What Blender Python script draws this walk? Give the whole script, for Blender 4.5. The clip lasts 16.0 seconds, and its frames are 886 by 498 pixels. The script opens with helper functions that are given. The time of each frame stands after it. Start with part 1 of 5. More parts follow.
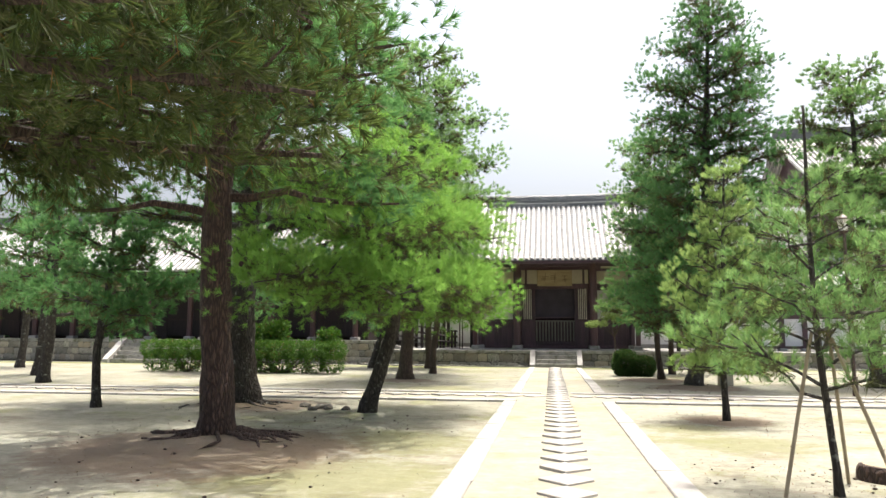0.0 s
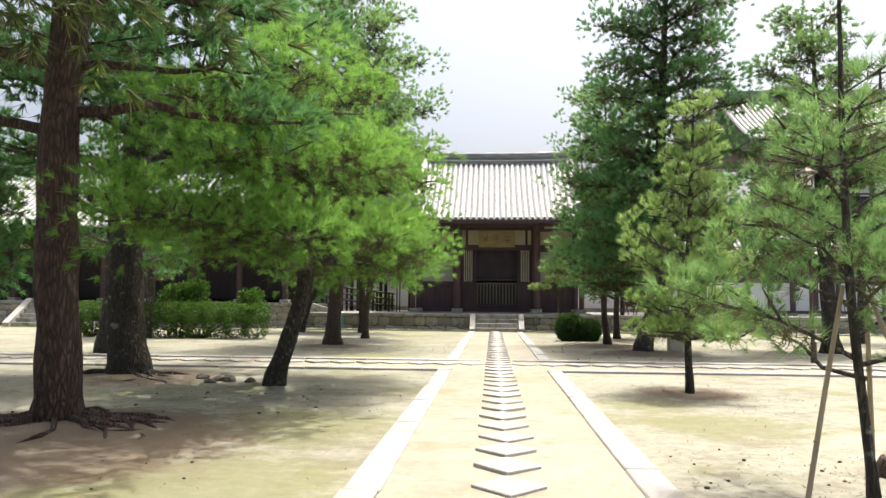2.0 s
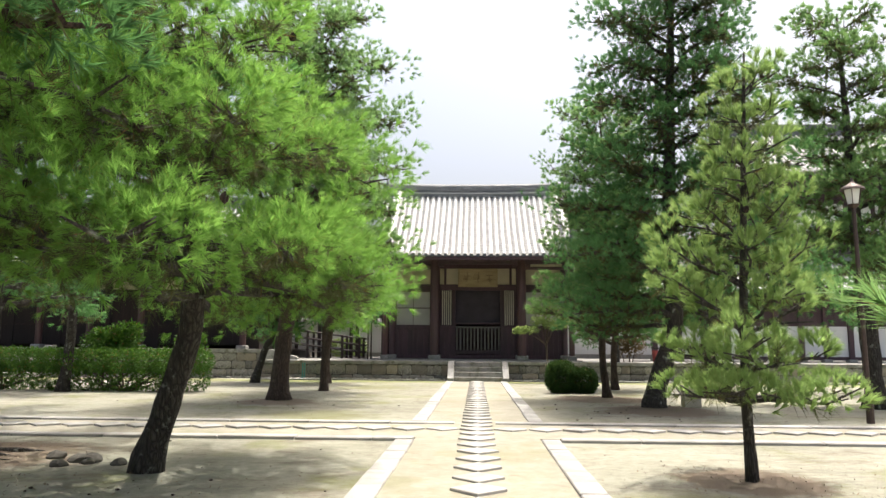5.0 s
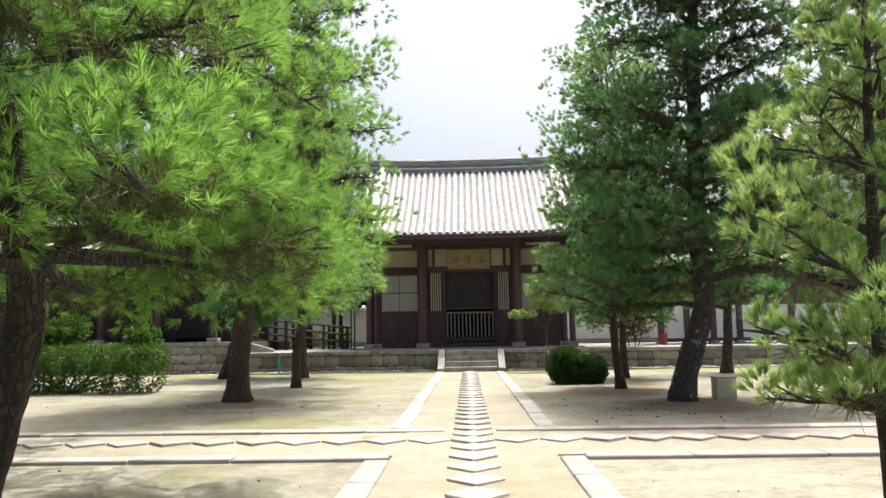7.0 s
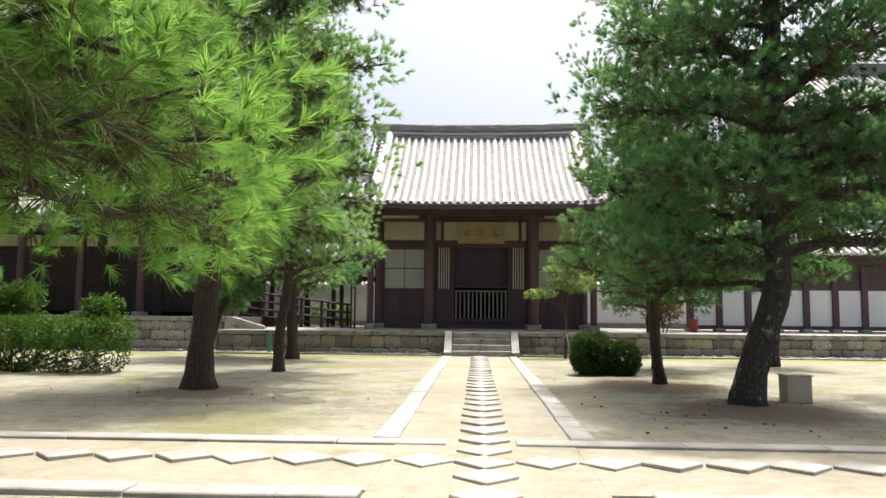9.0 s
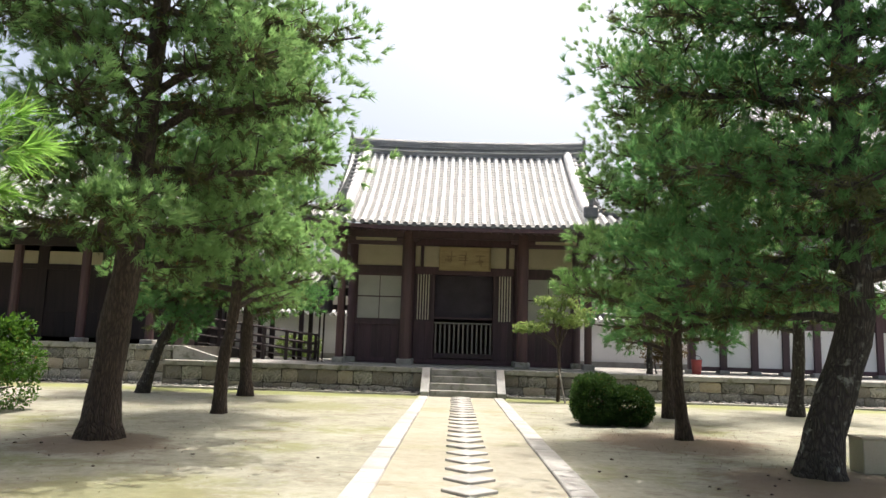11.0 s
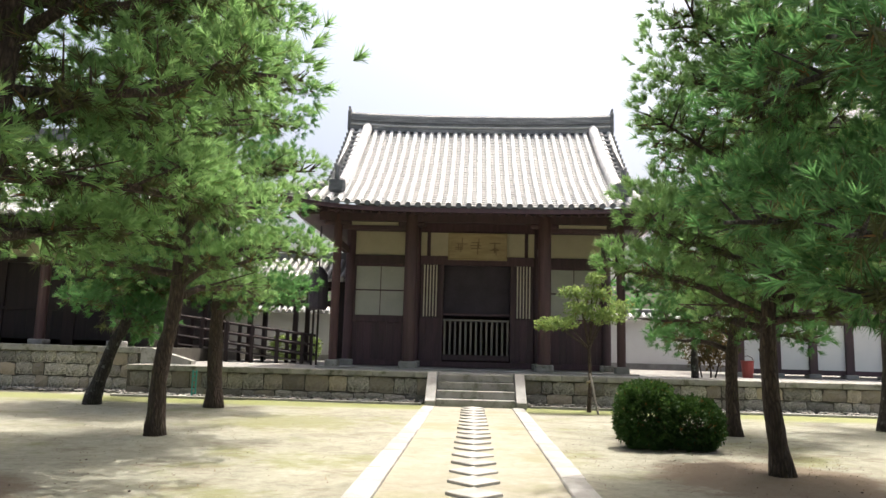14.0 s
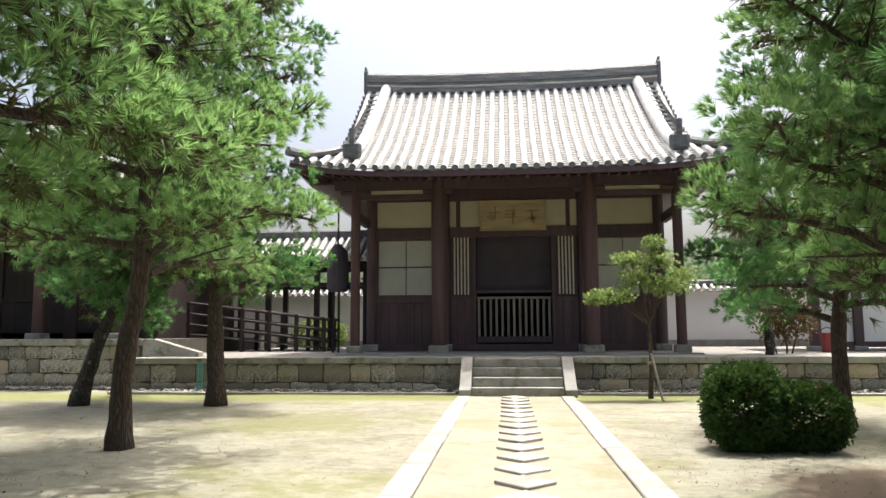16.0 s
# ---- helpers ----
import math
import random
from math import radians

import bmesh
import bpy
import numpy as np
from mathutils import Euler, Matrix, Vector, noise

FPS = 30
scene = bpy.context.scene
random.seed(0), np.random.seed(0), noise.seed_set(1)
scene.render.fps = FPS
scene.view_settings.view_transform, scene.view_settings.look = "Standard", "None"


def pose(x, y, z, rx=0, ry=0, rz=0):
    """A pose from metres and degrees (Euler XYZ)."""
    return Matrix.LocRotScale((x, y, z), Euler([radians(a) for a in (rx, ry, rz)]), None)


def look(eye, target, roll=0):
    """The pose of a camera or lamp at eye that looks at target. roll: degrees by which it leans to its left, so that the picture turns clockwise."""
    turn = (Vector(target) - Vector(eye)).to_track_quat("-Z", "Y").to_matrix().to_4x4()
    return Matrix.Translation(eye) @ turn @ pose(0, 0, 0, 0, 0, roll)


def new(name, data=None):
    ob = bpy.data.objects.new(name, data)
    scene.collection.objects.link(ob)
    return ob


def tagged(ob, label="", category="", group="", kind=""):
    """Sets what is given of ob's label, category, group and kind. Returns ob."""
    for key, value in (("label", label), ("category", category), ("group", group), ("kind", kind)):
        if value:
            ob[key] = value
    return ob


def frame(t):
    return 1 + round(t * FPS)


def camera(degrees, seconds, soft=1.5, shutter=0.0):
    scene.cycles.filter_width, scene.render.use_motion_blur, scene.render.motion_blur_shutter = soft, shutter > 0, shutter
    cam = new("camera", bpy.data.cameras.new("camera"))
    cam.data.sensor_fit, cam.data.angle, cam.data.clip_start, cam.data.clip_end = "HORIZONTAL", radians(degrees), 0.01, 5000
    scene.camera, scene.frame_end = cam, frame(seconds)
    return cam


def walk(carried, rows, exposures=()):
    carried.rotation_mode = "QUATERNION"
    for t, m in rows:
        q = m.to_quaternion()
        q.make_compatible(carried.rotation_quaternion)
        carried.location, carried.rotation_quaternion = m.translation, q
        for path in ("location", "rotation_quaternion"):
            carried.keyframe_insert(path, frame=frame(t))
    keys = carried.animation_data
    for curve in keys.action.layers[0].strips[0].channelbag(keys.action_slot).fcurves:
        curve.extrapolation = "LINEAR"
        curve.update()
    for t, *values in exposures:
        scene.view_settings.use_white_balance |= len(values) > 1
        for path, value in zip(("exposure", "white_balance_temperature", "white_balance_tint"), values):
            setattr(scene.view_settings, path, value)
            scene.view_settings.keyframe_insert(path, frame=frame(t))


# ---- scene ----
cam = camera(63.2, 16.0)
PATH = [
    (0, (-0.027, 0.018, 1.488), (-0.322, 1.981, 1.73), 0.3),
    (0.5, (-0.028, 0.583, 1.469), (-0.255, 2.552, 1.737), -0.7),
    (1, (-0.013, 1.112, 1.44), (-0.191, 3.089, 1.687), 0.6),
    (1.5, (0.008, 1.653, 1.429), (-0.21, 3.633, 1.603), 1.7),
    (2, (-0.024, 2.204, 1.419), (-0.162, 4.194, 1.564), 0.5),
    (2.5, (0.015, 2.79, 1.43), (-0.166, 4.777, 1.567), -0.5),
    (3, (0.025, 3.345, 1.421), (-0.104, 5.335, 1.57), 1.4),
    (3.5, (0.038, 3.912, 1.427), (-0.115, 5.896, 1.628), 0.9),
    (4, (0.042, 4.482, 1.43), (-0.088, 6.469, 1.619), 0.6),
    (4.5, (0.069, 5.105, 1.43), (-0.083, 7.087, 1.65), 1.1),
    (5, (0.094, 5.738, 1.426), (0.002, 7.718, 1.696), 0.4),
    (7.5, (0.045, 9.26, 1.44), (-0.02, 11.246, 1.671), -1.0),
    (8, (0.024, 9.944, 1.438), (-0.013, 11.93, 1.676), -0.2),
    (8.5, (0.04, 10.675, 1.418), (-0.06, 12.665, 1.589), 0.4),
    (11, (-0.076, 14.162, 1.42), (-0.119, 16.143, 1.696), 1.8),
    (11.5, (0.001, 14.74, 1.424), (-0.121, 16.727, 1.617), 4.4),
    (12, (0.022, 15.339, 1.431), (-0.014, 17.326, 1.662), 1.3),
    (12.5, (0.052, 15.926, 1.432), (-0.028, 17.907, 1.694), 1.5),
    (13, (0.068, 16.499, 1.421), (-0.019, 18.478, 1.7), -0.5),
    (13.5, (0.09, 17.04, 1.425), (-0.02, 19.016, 1.711), -1.1),
    (14, (0.062, 17.578, 1.428), (-0.024, 19.556, 1.705), 1.5),
    (14.5, (0.04, 18.172, 1.402), (-0.019, 20.155, 1.654), 0.3),
    (15, (0.036, 18.955, 1.41), (-0.042, 20.931, 1.709), -1.6),
    (15.5, (0.021, 19.504, 1.403), (-0.08, 21.477, 1.713), -2.2),
    (16, (-0.033, 20.05, 1.414), (-0.207, 22.029, 1.643), -0.3),
]
walk(cam, [(t, look(eye, target, roll)) for t, eye, target, roll in PATH], [(0.0, 1.12), (1.5, 1.0), (3.0, 0.95), (10.0, 0.93), (16.0, 1.0)])

# ---- sky and sun ----
SUN_ELEV, SUN_TURN = 73.0, 35.0   # degrees; turn from +y towards +x
world = bpy.data.worlds.new("sky")
scene.world = world
world.use_nodes = True
wn = world.node_tree.nodes
wl = world.node_tree.links
sky = wn.new("ShaderNodeTexSky")
sky.sky_type = "NISHITA"
sky.sun_disc = False
sky.sun_elevation = radians(SUN_ELEV)
sky.sun_rotation = radians(SUN_TURN)
sky.air_density = 1.0
sky.dust_density = 10.0
sky.ozone_density = 0.3
wl.new(sky.outputs[0], wn["Background"].inputs[0])
wn["Background"].inputs[1].default_value = 0.15
sun_data = bpy.data.lights.new("sun", "SUN")
sun_data.energy = 3.0
sun_data.angle = radians(0.6)
sun_data.color = (1.0, 0.97, 0.9)
sun = new("sun", sun_data)
sa, st = radians(SUN_ELEV), radians(SUN_TURN)
sun.matrix_world = look((0, 0, 60), Vector((0, 0, 60)) - Vector((math.sin(st) * math.cos(sa), math.cos(st) * math.cos(sa), math.sin(sa))))


# ---- materials ----
def ramp(nt, fac, stops):
    r = nt.nodes.new("ShaderNodeValToRGB")
    e = r.color_ramp.elements
    while len(e) < len(stops):
        e.new(0.5)
    for el, (p, c) in zip(e, stops):
        el.position, el.color = p, (*c, 1)
    nt.links.new(fac, r.inputs[0])
    return r.outputs[0]


def tex(nt, kind, scale, detail=4.0, rough=0.55, stretch=(1, 1, 1), coords="Object"):
    c = nt.nodes.new("ShaderNodeTexCoord")
    m = nt.nodes.new("ShaderNodeMapping")
    m.inputs["Scale"].default_value = stretch
    nt.links.new(c.outputs[coords], m.inputs[0])
    n = nt.nodes.new(kind)
    n.inputs["Scale"].default_value = scale
    if kind == "ShaderNodeTexNoise":
        n.inputs["Detail"].default_value, n.inputs["Roughness"].default_value = detail, rough
    nt.links.new(m.outputs[0], n.inputs["Vector"])
    return n.outputs[0]


def mix(nt, fac, a, b, how="MIX"):
    m = nt.nodes.new("ShaderNodeMix")
    m.data_type, m.blend_type = "RGBA", how
    for sock, v in ((m.inputs[0], fac), (m.inputs[6], a), (m.inputs[7], b)):
        if isinstance(v, (int, float)):
            sock.default_value = v
        elif isinstance(v, tuple):
            sock.default_value = (*v, 1)
        else:
            nt.links.new(v, sock)
    return m.outputs[2]


def maths(nt, op, a, b=0.0):
    m = nt.nodes.new("ShaderNodeMath")
    m.operation = op
    for sock, v in ((m.inputs[0], a), (m.inputs[1], b)):
        if isinstance(v, (int, float)):
            sock.default_value = v
        else:
            nt.links.new(v, sock)
    return m.outputs[0]


def surface(name, stops, scale=3.0, fine=40.0, rough=0.8, bump=0.3, dist=0.01, stretch=(1, 1, 1), metal=0.0, vary=0.0, grime=None, island=False, second=None):
    """A two-scale procedural surface; vary: how far pieces differ by Object Info's Random."""
    m = bpy.data.materials.new(name)
    m.use_nodes = True
    nt = m.node_tree
    p = nt.nodes["Principled BSDF"]
    a, b = tex(nt, "ShaderNodeTexNoise", scale, 5, 0.6, stretch), tex(nt, "ShaderNodeTexNoise", fine, 6, 0.65, stretch)
    both = maths(nt, "ADD", maths(nt, "MULTIPLY", a, 0.6), maths(nt, "MULTIPLY", b, 0.4))
    col = ramp(nt, both, stops)
    if grime:
        g = ramp(nt, tex(nt, "ShaderNodeTexNoise", grime[1], 6, 0.7), [(grime[2], (0, 0, 0)), (grime[2] + 0.14, (1, 1, 1))])
        col = mix(nt, g, col, grime[0])
    if vary:
        if island:
            rnd = nt.nodes.new("ShaderNodeNewGeometry").outputs["Random Per Island"]
        else:
            rnd = nt.nodes.new("ShaderNodeObjectInfo").outputs["Random"]
        k = maths(nt, "ADD", maths(nt, "MULTIPLY", rnd, 2 * vary), 1 - vary)
        h = nt.nodes.new("ShaderNodeHueSaturation")
        if second:
            col = mix(nt, ramp(nt, maths(nt, "FRACT", maths(nt, "MULTIPLY", rnd, 7.3)), [(0.45, (0, 0, 0)), (0.95, (0.75, 0.75, 0.75))]), col, second)
        nt.links.new(k, h.inputs["Value"])
        nt.links.new(maths(nt, "ADD", maths(nt, "MULTIPLY", rnd, vary), 1 - 0.5 * vary), h.inputs["Saturation"])
        nt.links.new(col, h.inputs["Color"])
        col = h.outputs[0]
    nt.links.new(col, p.inputs["Base Color"])
    p.inputs["Roughness"].default_value = rough
    p.inputs["Metallic"].default_value = metal
    bp = nt.nodes.new("ShaderNodeBump")
    bp.inputs["Strength"].default_value, bp.inputs["Distance"].default_value = bump, dist
    nt.links.new(both, bp.inputs["Height"])
    nt.links.new(bp.outputs[0], p.inputs["Normal"])
    return m


def bark_material(name, crack, plate, worn, lichen=None):
    """Scaly bark: long raised plates parted by dark cracks."""
    m = bpy.data.materials.new(name)
    m.use_nodes = True
    nt = m.node_tree
    p = nt.nodes["Principled BSDF"]
    c = nt.nodes.new("ShaderNodeTexCoord")
    mp = nt.nodes.new("ShaderNodeMapping")
    mp.inputs["Scale"].default_value = (1, 1, 0.2)
    nt.links.new(c.outputs["Object"], mp.inputs[0])
    warp = nt.nodes.new("ShaderNodeTexNoise")
    warp.inputs["Scale"].default_value = 6.0
    nt.links.new(mp.outputs[0], warp.inputs["Vector"])
    add = nt.nodes.new("ShaderNodeVectorMath")
    add.operation = "MULTIPLY_ADD"
    add.inputs[1].default_value = (0.16, 0.16, 0.16)
    nt.links.new(warp.outputs["Color"], add.inputs[0])
    nt.links.new(mp.outputs[0], add.inputs[2])
    v = nt.nodes.new("ShaderNodeTexVoronoi")
    v.feature = "DISTANCE_TO_EDGE"
    v.inputs["Scale"].default_value = 24.0
    nt.links.new(add.outputs[0], v.inputs["Vector"])
    edge = ramp(nt, v.outputs["Distance"], [(0.0, (0.05, 0.05, 0.05)), (0.28, (1, 1, 1))])
    grain = tex(nt, "ShaderNodeTexNoise", 30.0, 6, 0.7, (1, 1, 0.4))
    body = ramp(nt, grain, [(0.32, crack), (0.48, plate), (0.68, worn)])
    patchy = tex(nt, "ShaderNodeTexNoise", 3.0, 4, 0.6, (1, 1, 0.5))
    body = mix(nt, ramp(nt, patchy, [(0.35, (0, 0, 0)), (0.65, (0.7, 0.7, 0.7))]), body, plate)
    col = mix(nt, edge, crack, body)
    if lichen:
        spot = ramp(nt, tex(nt, "ShaderNodeTexNoise", 7.0, 5, 0.6), [(0.6, (0, 0, 0)), (0.68, (1, 1, 1))])
        col = mix(nt, maths(nt, "MULTIPLY", spot, 0.8), col, lichen)
    nt.links.new(col, p.inputs["Base Color"])
    p.inputs["Roughness"].default_value = 0.95
    bp = nt.nodes.new("ShaderNodeBump")
    bp.inputs["Strength"].default_value, bp.inputs["Distance"].default_value = 0.9, 0.025
    nt.links.new(maths(nt, "ADD", edge, maths(nt, "MULTIPLY", grain, 0.4)), bp.inputs["Height"])
    nt.links.new(bp.outputs[0], p.inputs["Normal"])
    return m


def leaf_material(name, dark, light, through_col, share=0.42, hue_scale=0.9):
    """Thin needles: diffuse, a waxy gloss and light passing through."""
    m = bpy.data.materials.new(name)
    m.use_nodes = True
    nt = m.node_tree
    p = nt.nodes["Principled BSDF"]
    rnd = nt.nodes.new("ShaderNodeNewGeometry").outputs["Random Per Island"]
    big = tex(nt, "ShaderNodeTexNoise", hue_scale, 3, 0.6)
    tuft = tex(nt, "ShaderNodeTexNoise", 5.5, 2, 0.5)
    f = maths(nt, "ADD", maths(nt, "MULTIPLY", rnd, 0.3), maths(nt, "ADD", maths(nt, "MULTIPLY", big, 0.4), maths(nt, "MULTIPLY", tuft, 0.55)))
    col = ramp(nt, f, [(0.35, dark), (0.85, light)])
    old = ramp(nt, rnd, [(0.965, (0, 0, 0)), (0.97, (1, 1, 1))])
    col = mix(nt, old, col, (0.2, 0.1, 0.035))
    nt.links.new(col, p.inputs["Base Color"])
    p.inputs["Roughness"].default_value = 0.6
    p.inputs["Specular IOR Level"].default_value = 0.25
    t = nt.nodes.new("ShaderNodeBsdfTranslucent")
    nt.links.new(mix(nt, 0.7, col, through_col), t.inputs[0])
    s = nt.nodes.new("ShaderNodeMixShader")
    s.inputs[0].default_value = share
    out = nt.nodes["Material Output"]
    nt.links.new(p.outputs[0], s.inputs[1])
    nt.links.new(t.outputs[0], s.inputs[2])
    nt.links.new(s.outputs[0], out.inputs[0])
    return m


def sandy(name, stops, moss_col, moss_at, litter_col, litter_at, verge=False):
    """Trodden sand with grit, moss patches, brown litter and scattered crumbs; verge: thin grass along the platform's foot."""
    m = bpy.data.materials.new(name)
    m.use_nodes = True
    nt = m.node_tree
    p = nt.nodes["Principled BSDF"]
    broad = tex(nt, "ShaderNodeTexNoise", 0.35, 5, 0.6)
    fine = tex(nt, "ShaderNodeTexNoise", 7.0, 8, 0.75)
    grit = tex(nt, "ShaderNodeTexNoise", 110.0, 4, 0.7)
    scuff = tex(nt, "ShaderNodeTexNoise", 1.7, 7, 0.7, (1, 1.5, 1))
    f = maths(nt, "ADD", maths(nt, "MULTIPLY", broad, 0.25), maths(nt, "ADD", maths(nt, "MULTIPLY", fine, 0.35), maths(nt, "ADD", maths(nt, "MULTIPLY", scuff, 0.25), maths(nt, "MULTIPLY", grit, 0.15))))
    col = ramp(nt, f, stops)
    moss = ramp(nt, tex(nt, "ShaderNodeTexNoise", 0.5, 9, 0.72), [(moss_at, (0, 0, 0)), (moss_at + 0.1, (1, 1, 1))])
    col = mix(nt, maths(nt, "MULTIPLY", moss, 0.75), col, moss_col)
    litter = ramp(nt, tex(nt, "ShaderNodeTexNoise", 0.9, 10, 0.78, (1, 1.6, 1)), [(litter_at, (0, 0, 0)), (litter_at + 0.1, (1, 1, 1))])
    col = mix(nt, maths(nt, "MULTIPLY", litter, 0.6), col, litter_col)
    crumbs = ramp(nt, tex(nt, "ShaderNodeTexNoise", 22.0, 3, 0.6), [(0.66, (0, 0, 0)), (0.7, (1, 1, 1))])
    col = mix(nt, maths(nt, "MULTIPLY", crumbs, 0.5), col, (0.12, 0.095, 0.06))
    if verge:
        c = nt.nodes.new("ShaderNodeTexCoord")
        xyz = nt.nodes.new("ShaderNodeSeparateXYZ")
        nt.links.new(c.outputs["Object"], xyz.inputs[0])
        band = maths(nt, "SUBTRACT", 1.0, maths(nt, "MULTIPLY", maths(nt, "ABSOLUTE", maths(nt, "SUBTRACT", xyz.outputs[1], 35.9)), 0.55))
        g = ramp(nt, maths(nt, "ADD", maths(nt, "MULTIPLY", band, 0.5), maths(nt, "MULTIPLY", fine, 0.5)), [(0.42, (0, 0, 0)), (0.6, (1, 1, 1))])
        col = mix(nt, maths(nt, "MULTIPLY", g, 0.8), col, (0.17, 0.185, 0.05))
        rough_edge = tex(nt, "ShaderNodeTexNoise", 2.4, 9, 0.75)
        for tx, ty, rad in ((-2.3, 7.6, 1.7), (-2.1, 10.4, 1.5), (2.7, 10.9, 1.2), (-3.2, 21.0, 1.5), (-3.4, 31.5, 1.8), (2.2, 12.6, 0.9)):
            dist = nt.nodes.new("ShaderNodeVectorMath")
            dist.operation = "DISTANCE"
            nt.links.new(c.outputs["Object"], dist.inputs[0])
            dist.inputs[1].default_value = (tx, ty, 0)
            near = maths(nt, "SUBTRACT", 1.0, maths(nt, "DIVIDE", dist.outputs["Value"], rad))
            patch = ramp(nt, maths(nt, "ADD", maths(nt, "MULTIPLY", near, 0.3), maths(nt, "MULTIPLY", rough_edge, 0.8)), [(0.4, (0, 0, 0)), (0.55, (1, 1, 1))])
            col = mix(nt, maths(nt, "MULTIPLY", patch, 0.7), col, mix(nt, fine, (0.1, 0.1, 0.04), (0.2, 0.2, 0.085)))
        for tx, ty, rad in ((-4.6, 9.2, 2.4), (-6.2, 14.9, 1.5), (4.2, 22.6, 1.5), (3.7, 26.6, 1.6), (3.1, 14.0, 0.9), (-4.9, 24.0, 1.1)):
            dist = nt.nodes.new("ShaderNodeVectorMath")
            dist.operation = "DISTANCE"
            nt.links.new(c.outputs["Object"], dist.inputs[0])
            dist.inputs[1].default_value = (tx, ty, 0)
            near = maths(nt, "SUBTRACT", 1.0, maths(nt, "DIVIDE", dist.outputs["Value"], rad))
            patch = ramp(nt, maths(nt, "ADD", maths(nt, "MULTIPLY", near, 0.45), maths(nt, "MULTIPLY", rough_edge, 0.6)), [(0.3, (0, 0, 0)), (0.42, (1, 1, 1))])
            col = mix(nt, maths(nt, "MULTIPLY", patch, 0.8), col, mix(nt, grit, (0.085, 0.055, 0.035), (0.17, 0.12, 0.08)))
    nt.links.new(col, p.inputs["Base Color"])
    p.inputs["Roughness"].default_value = 0.95
    bp = nt.nodes.new("ShaderNodeBump")
    bp.inputs["Strength"].default_value, bp.inputs["Distance"].default_value = 0.6, 0.03
    nt.links.new(f, bp.inputs["Height"])
    nt.links.new(bp.outputs[0], p.inputs["Normal"])
    return m


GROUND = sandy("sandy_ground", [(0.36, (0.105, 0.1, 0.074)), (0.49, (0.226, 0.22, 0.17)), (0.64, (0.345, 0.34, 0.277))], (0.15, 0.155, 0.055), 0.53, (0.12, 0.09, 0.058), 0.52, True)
PATH_SAND = sandy("path_sand", [(0.34, (0.17, 0.155, 0.115)), (0.5, (0.27, 0.25, 0.195)), (0.66, (0.36, 0.34, 0.28))], (0.2, 0.195, 0.115), 0.53, (0.15, 0.12, 0.07), 0.57)
# grimy stone, darker than GRANITE to include the shade on steps and coping
STEP_STONE = surface("weathered_shaded_step_stone", [(0.3, (0.16, 0.155, 0.14)), (0.5, (0.27, 0.262, 0.24)), (0.7, (0.38, 0.37, 0.34))], 1.8, 50, 0.9, 0.5, 0.01, vary=0.12, grime=((0.12, 0.12, 0.085), 2.4, 0.5))
RIDGE_TILE = surface("streaked_ridge_tile", [(0.3, (0.08, 0.085, 0.09)), (0.5, (0.18, 0.185, 0.19)), (0.7, (0.42, 0.42, 0.41))], 1.8, 14, 0.7, 0.8, 0.03, stretch=(0.7, 2, 6))
GRANITE = surface("pale_granite", [(0.36, (0.19, 0.183, 0.168)), (0.5, (0.31, 0.3, 0.28)), (0.64, (0.42, 0.408, 0.385))], 1.6, 90, 0.8, 0.35, 0.006, vary=0.14, grime=((0.25, 0.24, 0.19), 2.2, 0.6))
WALL_STONE = surface("wall_stone", [(0.34, (0.11, 0.105, 0.095)), (0.5, (0.29, 0.275, 0.245)), (0.66, (0.46, 0.435, 0.385))], 3.4, 26, 0.9, 0.9, 0.03, vary=0.4, grime=((0.075, 0.07, 0.05), 2.6, 0.5), second=(0.28, 0.235, 0.18))
MORTAR = surface("dark_joint", [(0.3, (0.05, 0.045, 0.04)), (0.7, (0.12, 0.11, 0.09))], 4, 50, 0.95, 0.4, 0.01)
FLOOR_STONE = surface("platform_stone", [(0.3, (0.17, 0.165, 0.15)), (0.55, (0.28, 0.27, 0.25)), (0.75, (0.37, 0.36, 0.33))], 1.1, 50, 0.85, 0.3, 0.006, vary=0.1)
DARK_WOOD = surface("dark_stained_wood", [(0.3, (0.045, 0.026, 0.031)), (0.55, (0.083, 0.046, 0.055)), (0.8, (0.125, 0.073, 0.083))], 1.5, 22, 0.6, 0.25, 0.004, stretch=(6, 6, 0.5), vary=0.15)
RED_WOOD = surface("reddish_column_wood", [(0.3, (0.045, 0.022, 0.022)), (0.55, (0.085, 0.042, 0.042)), (0.8, (0.13, 0.07, 0.066))], 1.4, 18, 0.6, 0.3, 0.005, stretch=(7, 7, 0.45), vary=0.15)
GREY_WOOD = surface("weathered_grey_wood", [(0.3, (0.14, 0.12, 0.105)), (0.55, (0.24, 0.215, 0.19)), (0.8, (0.34, 0.31, 0.28))], 2, 26, 0.8, 0.3, 0.004, stretch=(7, 7, 0.6), vary=0.15)
PLASTER = surface("ochre_plaster", [(0.3, (0.46, 0.4, 0.28)), (0.55, (0.56, 0.5, 0.37)), (0.8, (0.62, 0.56, 0.43))], 1.2, 40, 0.9, 0.15, 0.004)
PAPER = surface("aged_window_paper", [(0.3, (0.33, 0.325, 0.29)), (0.55, (0.43, 0.425, 0.38)), (0.8, (0.5, 0.495, 0.44))], 0.9, 40, 0.85, 0.1, 0.003)
WHITE_WALL = surface("white_plaster", [(0.3, (0.7, 0.7, 0.69)), (0.55, (0.79, 0.79, 0.78)), (0.8, (0.83, 0.83, 0.82))], 0.7, 30, 0.9, 0.1, 0.004)
